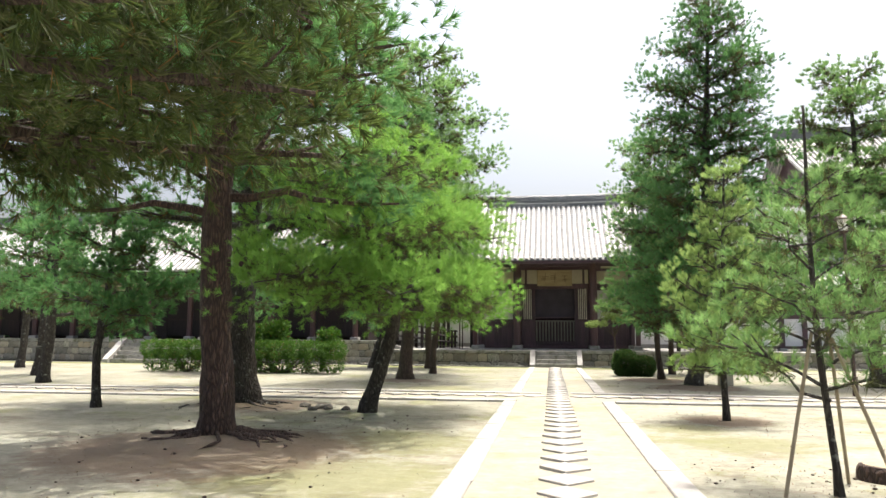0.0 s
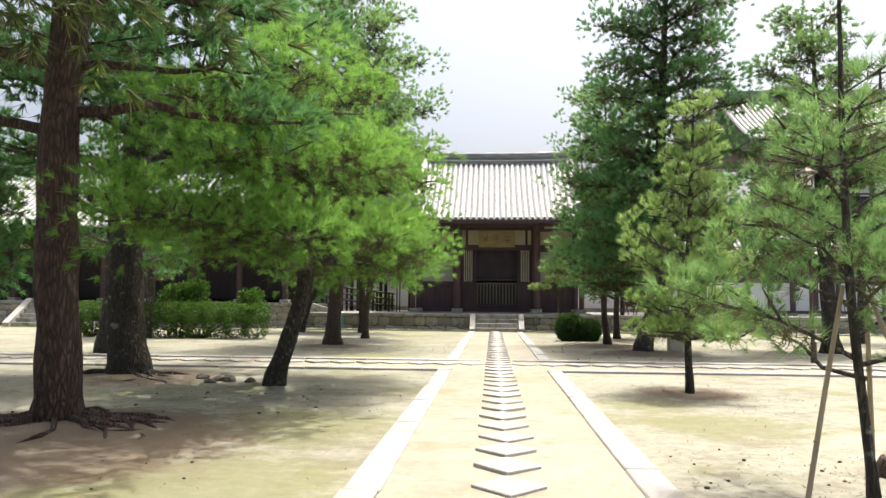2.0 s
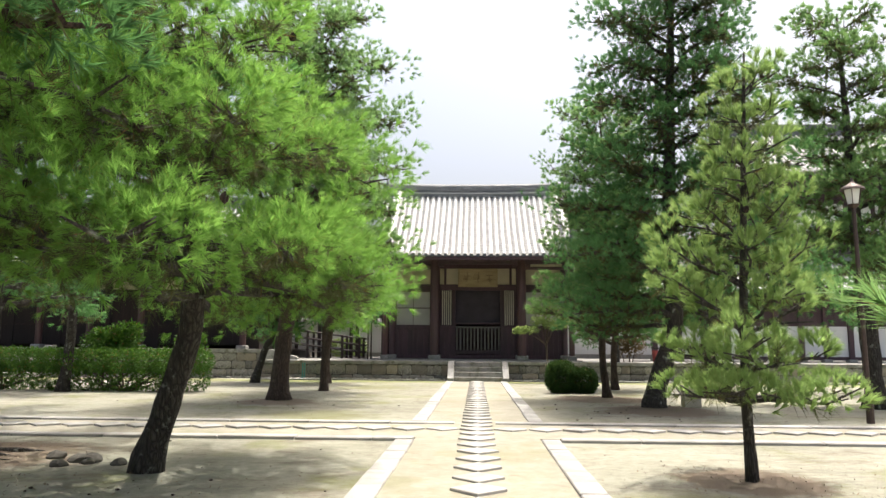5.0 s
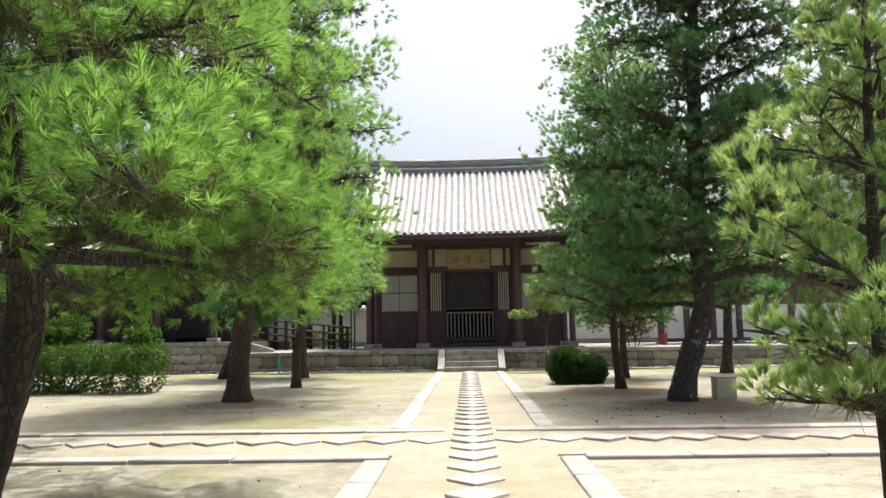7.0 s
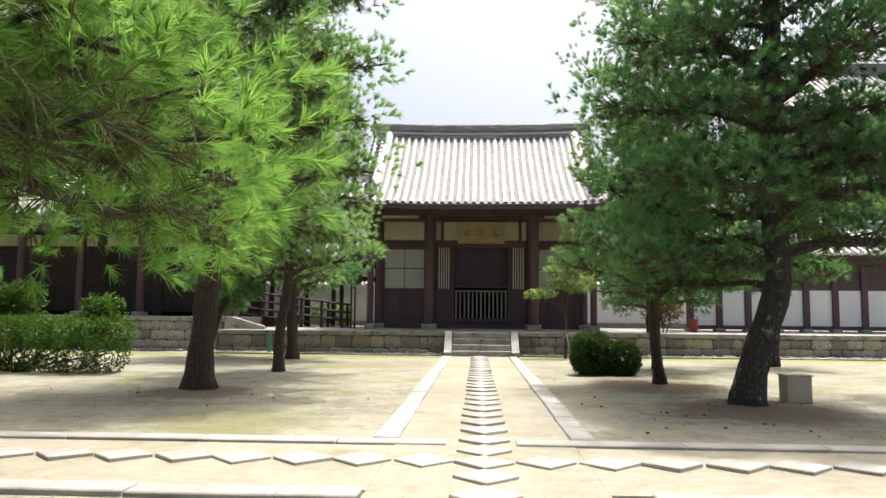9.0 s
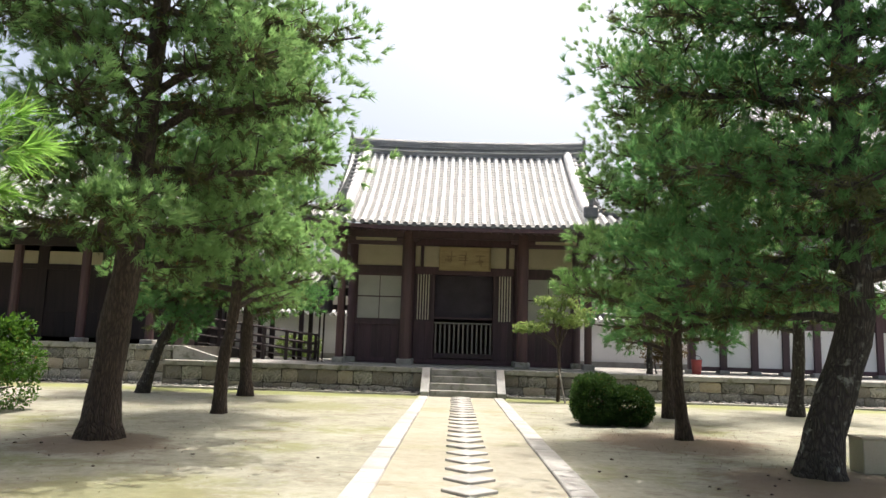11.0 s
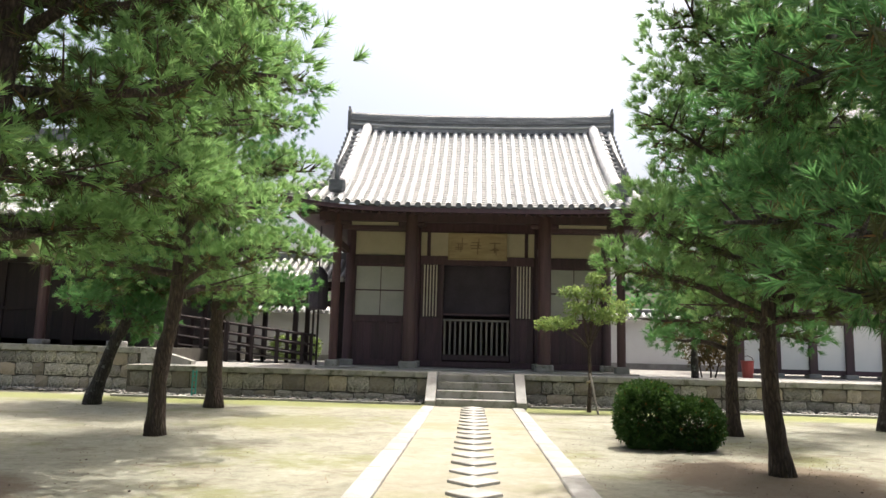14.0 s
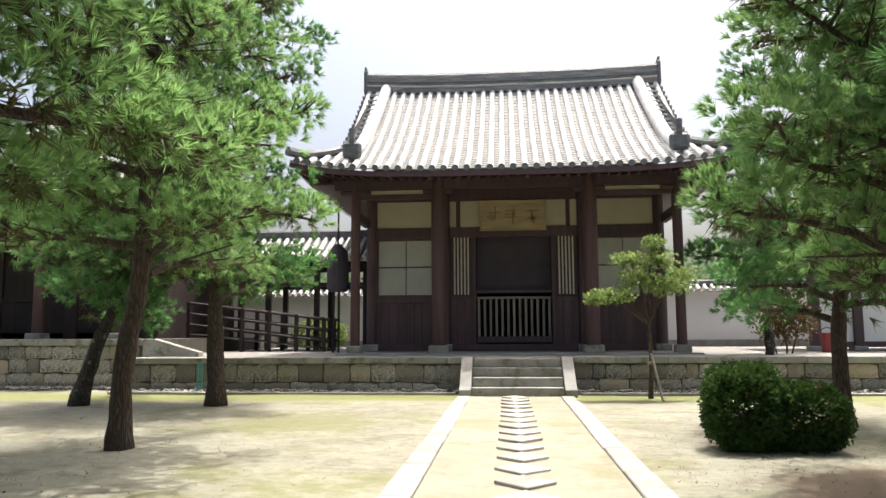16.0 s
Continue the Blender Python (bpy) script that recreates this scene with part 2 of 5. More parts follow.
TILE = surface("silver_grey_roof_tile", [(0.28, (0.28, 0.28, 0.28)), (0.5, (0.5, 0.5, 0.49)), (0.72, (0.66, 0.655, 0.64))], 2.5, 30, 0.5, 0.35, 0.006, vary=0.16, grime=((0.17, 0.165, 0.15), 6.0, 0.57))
# mottled pan tile, darker than TILE to paint in shade between cover rows
PAN_TILE = surface("weathered_shaded_pan_tile", [(0.28, (0.09, 0.09, 0.09)), (0.5, (0.19, 0.19, 0.185)), (0.72, (0.32, 0.31, 0.29))], 3.5, 30, 0.7, 0.4, 0.008)
TILE_DARK = surface("dark_ridge_tile", [(0.3, (0.06, 0.065, 0.07)), (0.55, (0.13, 0.135, 0.14)), (0.78, (0.26, 0.26, 0.26))], 3, 26, 0.6, 0.4, 0.01, stretch=(1, 1, 3))
SIGN_WOOD = surface("weathered_signboard", [(0.3, (0.3, 0.22, 0.12)), (0.55, (0.46, 0.36, 0.21)), (0.8, (0.55, 0.45, 0.28))], 2.2, 30, 0.8, 0.2, 0.003, stretch=(0.6, 5, 5))
SIGN_INK = surface("faded_sign_writing", [(0.3, (0.2, 0.14, 0.08)), (0.7, (0.3, 0.22, 0.13))], 8, 40, 0.8, 0.1, 0.002)
# dark timber with the deep shade under pines and eaves put into its colour
SHADED_WOOD = surface("shade_darkened_wood", [(0.3, (0.013, 0.008, 0.008)), (0.55, (0.028, 0.015, 0.015)), (0.8, (0.045, 0.026, 0.025))], 1.5, 22, 0.7, 0.25, 0.004, stretch=(6, 6, 0.5), vary=0.2)
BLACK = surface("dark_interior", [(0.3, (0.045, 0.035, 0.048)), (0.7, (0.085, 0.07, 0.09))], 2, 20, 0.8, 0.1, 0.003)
LATTICE = surface("pale_lattice_bar", [(0.3, (0.55, 0.5, 0.4)), (0.7, (0.7, 0.65, 0.53))], 4, 30, 0.8, 0.1, 0.002)
BARK_RED = bark_material("red_pine_bark", (0.028, 0.018, 0.015), (0.088, 0.053, 0.042), (0.16, 0.105, 0.082))
BARK_BROWN = bark_material("brown_pine_bark", (0.04, 0.028, 0.022), (0.085, 0.06, 0.046), (0.15, 0.108, 0.085))
BARK_DARK = bark_material("black_pine_bark", (0.026, 0.022, 0.019), (0.065, 0.056, 0.047), (0.12, 0.105, 0.09), (0.26, 0.27, 0.235))
NEEDLE_BRIGHT = leaf_material("bright_green_needles", (0.045, 0.115, 0.022), (0.17, 0.33, 0.07), (0.34, 0.62, 0.12), 0.55)
NEEDLE_MID = leaf_material("green_needles", (0.06, 0.125, 0.05), (0.21, 0.34, 0.14), (0.36, 0.6, 0.2), 0.57)
NEEDLE_DARK = leaf_material("dark_green_needles", (0.032, 0.085, 0.036), (0.1, 0.21, 0.08), (0.18, 0.4, 0.12), 0.53)
NEEDLE_GREY = leaf_material("grey_green_needles", (0.055, 0.115, 0.045), (0.17, 0.29, 0.11), (0.28, 0.48, 0.15), 0.54)
# darker copy of the needle colours, with canopy shade painted in
NEEDLE_OLIVE_SHADED = leaf_material("shade_darkened_olive_needles", (0.02, 0.032, 0.012), (0.075, 0.105, 0.03), (0.12, 0.17, 0.035), 0.36)
LEAF_YELLOW = leaf_material("yellow_green_leaves", (0.06, 0.12, 0.03), (0.27, 0.35, 0.12), (0.3, 0.4, 0.12), 0.4, 2.5)
NEEDLE_YOUNG = leaf_material("young_yellow_green_needles", (0.08, 0.145, 0.045), (0.27, 0.38, 0.14), (0.43, 0.62, 0.19), 0.56)
# old needles, browned and darkened to paint shade inside the crowns
NEEDLE_INNER_SHADE = leaf_material("old_inner_shade_needles", (0.035, 0.05, 0.02), (0.1, 0.11, 0.045), (0.14, 0.15, 0.05), 0.35)
LEAF_HEDGE = leaf_material("hedge_leaves", (0.022, 0.055, 0.01), (0.07, 0.16, 0.02), (0.11, 0.23, 0.025), 0.32, 1.5)
LEAF_BUSH = leaf_material("dark_bush_leaves", (0.016, 0.045, 0.012), (0.045, 0.1, 0.022), (0.08, 0.15, 0.03), 0.3, 1.5)
LEAF_RUSSET = leaf_material("russet_leaves", (0.06, 0.055, 0.03), (0.2, 0.13, 0.06), (0.2, 0.16, 0.06), 0.35, 2.0)
RED_PAINT = surface("dull_red_paint", [(0.3, (0.2, 0.03, 0.03)), (0.7, (0.32, 0.05, 0.045))], 4, 40, 0.5, 0.1, 0.002)
LITTER = surface("dry_litter", [(0.3, (0.05, 0.035, 0.022)), (0.5, (0.12, 0.085, 0.05)), (0.7, (0.22, 0.16, 0.09))], 4, 40, 0.9, 0.1, 0.002, vary=0.4, island=True)
IRON = surface("dark_brown_lamp_iron", [(0.3, (0.045, 0.03, 0.027)), (0.7, (0.09, 0.06, 0.052))], 3, 40, 0.5, 0.1, 0.002, metal=0.4)
GLASS_WHITE = surface("milky_lamp_glass", [(0.3, (0.7, 0.7, 0.67)), (0.7, (0.8, 0.8, 0.77))], 3, 40, 0.25, 0.02, 0.001)
TEAL = surface("teal_painted_metal", [(0.3, (0.03, 0.2, 0.19)), (0.7, (0.06, 0.33, 0.3))], 5, 50, 0.5, 0.1, 0.002)
BAMBOO = surface("weathered_bamboo", [(0.3, (0.17, 0.135, 0.09)), (0.7, (0.36, 0.3, 0.21))], 3, 40, 0.7, 0.2, 0.003, stretch=(5, 5, 0.7))
YELLOWISH = surface("faded_box_board", [(0.3, (0.38, 0.34, 0.25)), (0.7, (0.52, 0.47, 0.37))], 2, 40, 0.8, 0.1, 0.003)


# ---- building blocks ----
def thing(name, loc, label, category, group="", kind=""):
    ob = new(name)
    ob.empty_display_size = 0.2
    ob.location = loc
    return tagged(ob, label, category, group, kind)


def mesh_of(name, bm, material, smooth=False):
    me = bpy.data.meshes.new(name)
    bm.to_mesh(me)
    bm.free()
    me.materials.append(material)
    if smooth:
        me.polygons.foreach_set("use_smooth", [True] * len(me.polygons))
    return me


def part(name, bm, material, parent, label="", smooth=False):
    """Links a bmesh, in world coordinates, as one mesh under a thing or a part."""
    me = bm if isinstance(bm, bpy.types.Mesh) else mesh_of(name, bm, material, smooth)
    ob = new(name, me)
    if parent:
        ob.parent = parent
        if parent.parent is None:
            ob.matrix_parent_inverse = parent.matrix_basis.inverted()
    return tagged(ob, label)


def solid(name, bm, material, label, category, kind="", group="", smooth=False):
    return tagged(new(name, mesh_of(name, bm, material, smooth)), label, category, group, kind)


def piece(name, me, parent, m):
    """One of many alike pieces, on shared mesh data, at the world pose m."""
    ob = new(name, me)
    ob.parent = parent
    ob.matrix_parent_inverse = parent.matrix_basis.inverted()
    ob.matrix_basis = m
    return ob


def box(bm, x0, x1, y0, y1, z0, z1, bevel=0.0):
    m = Matrix.Translation(((x0 + x1) / 2, (y0 + y1) / 2, (z0 + z1) / 2)) @ Matrix.Diagonal((x1 - x0, y1 - y0, z1 - z0, 1))
    r = bmesh.ops.create_cube(bm, size=1, matrix=m)
    if bevel:
        es = list({e for v in r["verts"] for e in v.link_edges})
        bmesh.ops.bevel(bm, geom=es, offset=bevel, segments=1, affect="EDGES")
    return bm


def tube(bm, pts, radii, n=8, cap=True, wobble=0.0):
    """A round limb along points, with a radius at each."""
    pts = [Vector(p) for p in pts]
    rings = []
    for i, p in enumerate(pts):
        d = (pts[min(i + 1, len(pts) - 1)] - pts[max(i - 1, 0)]).normalized()
        side = d.cross(Vector((0, 1, 0)) if abs(d.y) < 0.9 else Vector((1, 0, 0))).normalized()
        up = side.cross(d)
        ring = []
        for k in range(n):
            a = 2 * math.pi * k / n
            r = radii[i] * (1 + wobble * noise.noise((p * 3.0) + Vector((math.cos(a) * 2, math.sin(a) * 2, 0))))
            ring.append(bm.verts.new(p + side * (r * math.cos(a)) + up * (r * math.sin(a))))
        rings.append(ring)
    for a, b in zip(rings, rings[1:]):
        for k in range(n):
            bm.faces.new((a[k], a[(k + 1) % n], b[(k + 1) % n], b[k]))
    if cap:
        bm.faces.new(rings[0][::-1])
        bm.faces.new(rings[-1])
    return bm


def prism(bm, outline, y0, y1):
    """An outline in x and z, drawn out from y0 to y1."""
    a = [bm.verts.new((x, y0, z)) for x, z in outline]
    b = [bm.verts.new((x, y1, z)) for x, z in outline]
    bm.faces.new(a[::-1])
    bm.faces.new(b)
    for i in range(len(a)):
        j = (i + 1) % len(a)
        bm.faces.new((a[i], a[j], b[j], b[i]))
    bmesh.ops.recalc_face_normals(bm, faces=bm.faces)
    return bm


# ---- ground and paths ----
AXIS = 0.11                       # the path's middle line
ROOTY = [(-4.65, 9.7, 0.16, 1.3), (-6.6, 15.0, 0.1, 1.2), (-3.65, 13.85, 0.05, 0.7), (-4.95, 24.2, 0.08, 0.9), (4.25, 22.9, 0.1, 1.1), (-4.75, 28.5, 0.05, 0.7), (3.85, 26.6, 0.05, 0.7)]


def ground_height(x, y):
    z = 0.02 * noise.noise(Vector((x * 0.5, y * 0.5, 0))) * min(1, max(0, (abs(x - AXIS) - 1.4)))
    if 16.5 < y < 20:
        z *= 0.2
    for rx, ry, h, r in ROOTY:
        z += h * math.exp(-((x - rx) ** 2 + (y - ry) ** 2) / (r * r))
    return z


def spaced(lo, hi, step):
    mid = list(np.arange(lo, hi + step / 2, step))
    out = [hi + step * 3 ** k for k in range(1, 8)]
    return [lo - step * 3 ** k for k in range(7, 0, -1)] + mid + out


xs, ys = spaced(-22, 22, 0.5), spaced(-4, 40, 0.5)
bm = bmesh.new()
grid = [[bm.verts.new((x, y, ground_height(x, y) if abs(x) < 22 and -4 < y < 40 else 0)) for x in xs] for y in ys]
for j in range(len(ys) - 1):
    for i in range(len(xs) - 1):
        bm.faces.new((grid[j][i], grid[j][i + 1], grid[j + 1][i + 1], grid[j + 1][i]))
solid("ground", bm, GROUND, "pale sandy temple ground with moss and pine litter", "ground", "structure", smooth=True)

bm = bmesh.new()
box(bm, AXIS - 0.96, AXIS + 0.97, -6, 35.9, -0.1, 0.024)
solid("path", bm, PATH_SAND, "sandy path bed between granite kerbs", "path", "structure")
bm = bmesh.new()
box(bm, -30, AXIS - 0.965, 17.27, 19.27, -0.1, 0.02)
box(bm, AXIS + 0.975, 30, 17.27, 19.27, -0.1, 0.02)
solid("cross_path", bm, PATH_SAND, "sandy bed of the crossing path", "path", "structure")

kerbs = thing("path_kerb", (AXIS, 15, 0), "pale granite kerb stones edging the sandy paths", "kerb", kind="structure")
rng = random.Random(3)


def kerb_mesh(length):
    b = bmesh.new()
    return mesh_of("kerb_stone", box(b, -0.14, 0.14, -length / 2, length / 2, -0.12, 0.05, 0.012), GRANITE)


KERB = [kerb_mesh(l) for l in (1.2, 1.5, 1.8)]


def kerb_run(start, end, fixed, along_y):
    at = start
    while at < end - 0.3:
        k = rng.randrange(3)
        l = (1.2, 1.5, 1.8)[k]
        if at + l > end:
            s = (end - at) / l
        else:
            s = 1.0
        mid = at + l * s / 2
        lift = rng.uniform(-0.006, 0.006)
        m = pose(fixed + rng.uniform(-0.008, 0.008), mid, lift, 0, 0, rng.uniform(-0.4, 0.4)) if along_y else pose(mid, fixed + rng.uniform(-0.008, 0.008), lift, 0, 0, 90 + rng.uniform(-0.3, 0.3))
        piece("kerb_stone", KERB[k], kerbs, m @ Matrix.Diagonal((1, s * (1 - 0.012 / l), 1, 1)))
        at += l * s


for x in (AXIS - 1.1, AXIS + 1.11):
    kerb_run(-6, 16.98, x, True)
    kerb_run(19.62, 35.75, x, True)
kerb_run(-24, AXIS - 0.98, 17.12, False)
kerb_run(AXIS + 1.28, 24, 17.12, False)
kerb_run(-24, AXIS - 0.34, 19.44, False)
kerb_run(AXIS + 0.34, 24, 19.44, False)

diamonds = thing("diamond_paving", (AXIS, 15, 0), "row of pale square stones laid on their corners", "paving", kind="structure")
b = bmesh.new()
q = 0.41
box(b, -q / 2, q / 2, -q / 2, q / 2, -0.1, 0.056, 0.008)
DIAMOND = mesh_of("paving_stone", b, GRANITE)
y = 18.42 - 36 * 0.667
while y < 35.6:
    piece("paving_stone", DIAMOND, diamonds, pose(AXIS + rng.uniform(-0.012, 0.012), y, rng.uniform(-0.006, 0.004), rng.uniform(-0.8, 0.8), rng.uniform(-0.8, 0.8), 45 + rng.uniform(-1.5, 1.5)))
    y += 0.667 if abs(y - 18.42) > 0.9 else 0.6
for i in range(-36, 37):
    if i:
        piece("paving_stone", DIAMOND, diamonds, pose(AXIS + i * 0.585 + rng.uniform(-0.01, 0.01), 18.42 + rng.uniform(-0.012, 0.012), rng.uniform(-0.006, 0.004), rng.uniform(-0.8, 0.8), rng.uniform(-0.8, 0.8), 45 + rng.uniform(-1.5, 1.5)))

# ---- stone platform with its steps ----
CX = 0.18                          # the hall's middle line
EDGE, TOP = 37.25, 0.82
bm = bmesh.new()
box(bm, -9.4, 40, EDGE + 0.06, 62, -0.2, TOP - 0.16)
platform = solid("platform", bm, MORTAR, "low stone platform under the hall and gallery", "platform", "structure")
bm = bmesh.new()
box(bm, -9.4, 40, EDGE + 0.5, 62, TOP - 0.16, TOP - 0.004)
part("floor_bed", bm, FLOOR_STONE, platform)
bm = bmesh.new()
box(bm, -40, -9.4, 38.06, 62, -0.2, 1.26)
left_platform = solid("platform", bm, MORTAR, "higher stone platform under the long dark hall", "platform", "structure")


def rough_stone(w, h, d, seed):
    """A hewn block: front bulged, corners knocked off."""
    r = random.Random(seed)
    b = bmesh.new()
    bmesh.ops.create_grid(b, x_segments=3, y_segments=3, size=0.5, matrix=Matrix.Rotation(radians(90), 4, "X"))
    edge = [e for e in b.edges if e.is_boundary]
    for v in b.verts:
        border = max(abs(v.co.x), abs(v.co.z)) > 0.49
        corner = abs(v.co.x) > 0.49 and abs(v.co.z) > 0.49
        v.co.y = -0.5 + (0.35 if border else r.uniform(-0.25, 0.12))
        k = 0.93 if corner else 1.0
        v.co.x, v.co.z = v.co.x * k + r.uniform(-0.03, 0.03), v.co.z * k + r.uniform(-0.04, 0.04)
    ext = bmesh.ops.extrude_edge_only(b, edges=edge)
    for v in ext["geom"]:
        if isinstance(v, bmesh.types.BMVert):
            v.co.y = 2.5
    for v in b.verts:
        v.co = Vector((v.co.x * w, v.co.y * d, v.co.z * h))
    bmesh.ops.recalc_face_normals(b, faces=b.faces)
    me = mesh_of("stone", b, WALL_STONE)
    return me


STONES = [rough_stone(1, 1, 0.06, s) for s in range(9)]


def stone_wall(parent, x0, x1, front, z0, rows, seed):
    r = random.Random(seed)
    z = z0
    for h in rows:
        x = x0 + r.uniform(-0.2, 0)
        while x < x1:
            w = r.uniform(0.26, 0.72)
            k = r.uniform(0.9, 1.0)
            piece("stone", STONES[r.randrange(9)], parent, pose(x + w / 2, front + 0.03 + r.uniform(-0.012, 0.02), z + h / 2 + r.uniform(-0.012, 0.012), 0, r.uniform(-3.5, 3.5), 0) @ Matrix.Diagonal((w * 0.975, 1, h * k, 1)))
            x += w
        z += h


def coping(parent, x0, x1, front, z, seed, t=0.15):
    r = random.Random(seed)
    x = x0
    while x < x1:
        w = min(r.uniform(1.1, 1.9), x1 - x)
        b = bmesh.new()
        box(b, x + 0.005, x + w - 0.005, front - 0.03, front + 0.5, z - t, z + r.uniform(-0.004, 0.004), 0.012)
        # coping takes the darker stone colour in place of shade
        part("coping_stone", b, STEP_STONE, parent)
        x += w


stone_wall(platform, -9.3, CX - 1.3, EDGE, 0.0, (0.22, 0.44), 5)
stone_wall(platform, CX + 1.3, 24, EDGE, 0.0, (0.32, 0.34), 6)
coping(platform, -9.4, CX - 1.0, EDGE, TOP, 7)
coping(platform, CX - 1.0, CX + 1.0, EDGE, TOP, 7)
coping(platform, CX + 1.0, 26, EDGE, TOP, 8)
stone_wall(left_platform, -33, -9.6, 38.0, 0.05, (0.36, 0.36, 0.34), 9)
coping(left_platform, -33, -9.4, 38.0, 1.28, 10, 0.17)
# sloping stone that closes the higher platform's end
b = bmesh.new()
a = [(-9.38, 38.0, 0.83), (-7.9, 38.0, 0.83), (-7.9, 38.0, 0.93), (-9.1, 38.0, 1.27), (-9.38, 38.0, 1.27)]
prism(b, [(p[0], p[2]) for p in a], 38.0, 38.32)
part("ramp_stone", b, STEP_STONE, left_platform)
# gravel drain along the foot
r = random.Random(12)
b = bmesh.new()
for k in range(2600):
    x = r.uniform(-24, 24)
    if abs(x - CX) < 1.35:
        continue
    f = EDGE if x > -9.4 else 38.0
    s = r.uniform(0.025, 0.075)
    bmesh.ops.create_icosphere(b, subdivisions=1, radius=s, matrix=Matrix.Translation((x, f - 0.05 - 0.55 * r.random() ** 1.4, s * 0.3 + r.uniform(0, 0.05))) @ Matrix.Diagonal((r.uniform(0.8, 1.5), r.uniform(0.8, 1.3), 0.6, 1)))
part("gravel", b, WALL_STONE, platform)["kind"] = "stuff"
b = bmesh.new()
box(b, -9.4, CX - 1.4, 36.45, 36.6, -0.1, 0.06, 0.01)
part("drain_kerb", b, GRANITE, platform)
b = bmesh.new()
box(b, CX + 1.4, 24, 36.45, 36.6, -0.1, 0.06, 0.01)
part("drain_kerb", b, GRANITE, platform)

steps = thing("stone_steps", (CX, 36, 0), "four worn granite steps between sloping side stones", "steps")
for i in range(4):
    b = bmesh.new()
    box(b, CX - 1.0, CX + 1.0, 36.02 + 0.3 * i, EDGE + 0.1 - 0.002 * i, 0.002 + 0.2 * i, 0.2 * (i + 1) - 0.006 * (i == 3), 0.012)
    part("step", b, STEP_STONE, steps)
for sx in (-1, 1):
    b = bmesh.new()
    x0 = CX + sx * 1.02 if sx > 0 else CX - 1.02 - 0.26
    vs = []
    for x in (x0, x0 + 0.26):
        vs.append([b.verts.new((x, yy, zz)) for yy, zz in ((35.95, 0.0), (35.95, 0.16), (36.1, 0.22), (37.0, 0.84), (37.3, 0.84), (37.3, 0.0))])
    b.faces.new(vs[0][::-1])
    b.faces.new(vs[1])
    for i in range(6):
        j = (i + 1) % 6
        b.faces.new((vs[0][i], vs[0][j], vs[1][j], vs[1][i]))
    bmesh.ops.recalc_face_normals(b, faces=b.faces)
    bmesh.ops.bevel(b, geom=b.edges[:], offset=0.012, segments=1, affect="EDGES")
    part("side_stone", b, GRANITE, steps)

# ---- the hall ----
COL_Y, WALL_Y, BACK_Y, FLOOR = 39.4, 41.2, 47.2, 0.86
hall = thing("temple_hall", (CX, 43.2, FLOOR), "dark timber temple hall with silver-grey tiled hipped roof", "temple")
b = bmesh.new()
box(b, CX - 4.75, CX + 4.75, 38.95, 47.7, TOP - 0.05, FLOOR, 0.01)
part("floor_slab", b, FLOOR_STONE, hall)


def column(x, y, top, r=0.2, material=RED_WOOD):
    b = bmesh.new()
    box(b, x - r - 0.07, x + r + 0.07, y - r - 0.07, y + r + 0.07, FLOOR - 0.02, FLOOR + 0.2, 0.03)
    part("base_stone", b, STEP_STONE, hall)
    b = bmesh.new()
    tube(b, [(x, y, FLOOR + 0.2), (x, y, top)], [r, r], 16)
    part("column", b, material, hall, smooth=False)


for x in (CX - 4.32, CX - 2.03, CX + 2.03, CX + 4.32):
    column(x, COL_Y, 5.5, 0.2 if abs(x - CX) < 3 else 0.13)
    column(CX + (x - CX) * (1.0 if abs(x - CX) < 3 else 0.972), WALL_Y, 5.6, 0.16, DARK_WOOD)
for yy in (43.2, 45.2, 47.2):
    for sx in (-4.2, 4.2):
        column(CX + sx, yy, 5.6, 0.16, DARK_WOOD)


def bar(name, x0, x1, y0, y1, z0, z1, material=DARK_WOOD, parent=None, label="", bevel=0.006):
    b = bmesh.new()
    box(b, x0, x1, y0, y1, z0, z1, bevel)
    return part(name, b, material, parent or hall, label)


# front beams over the porch columns
bar("beam", CX - 4.9, CX + 4.9, COL_Y - 0.12, COL_Y + 0.12, 5.3, 5.58)
for sx in (-1, 1):
    bar("beam", CX + sx * 3.18 - 0.98, CX + sx * 3.18 + 0.98, COL_Y - 0.08, COL_Y + 0.08, 5.04, 5.17)
    for x in (2.03, 4.32):
        bar("tie_beam", CX + sx * x - 0.08, CX + sx * x + 0.08, COL_Y + 0.19, WALL_Y - 0.17, 4.5, 4.75)
        bar("bracket", CX + sx * x - 0.42, CX + sx * x + 0.42, COL_Y - 0.1, COL_Y + 0.1, 5.16, 5.3, bevel=0.03)
# wall frame
for z0, z1 in ((5.28, 5.62), (4.2, 4.49)):
    for xa, xb in ((-4.1, -2.2), (-1.86, 1.86), (2.2, 4.1)):
        bar("rail", CX + xa, CX + xb, WALL_Y - 0.09, WALL_Y + 0.09, z0, z1)
bar("sill_beam", CX - 4.3, CX + 4.3, WALL_Y - 0.12, WALL_Y + 0.1, FLOOR + 0.02, FLOOR + 0.2)
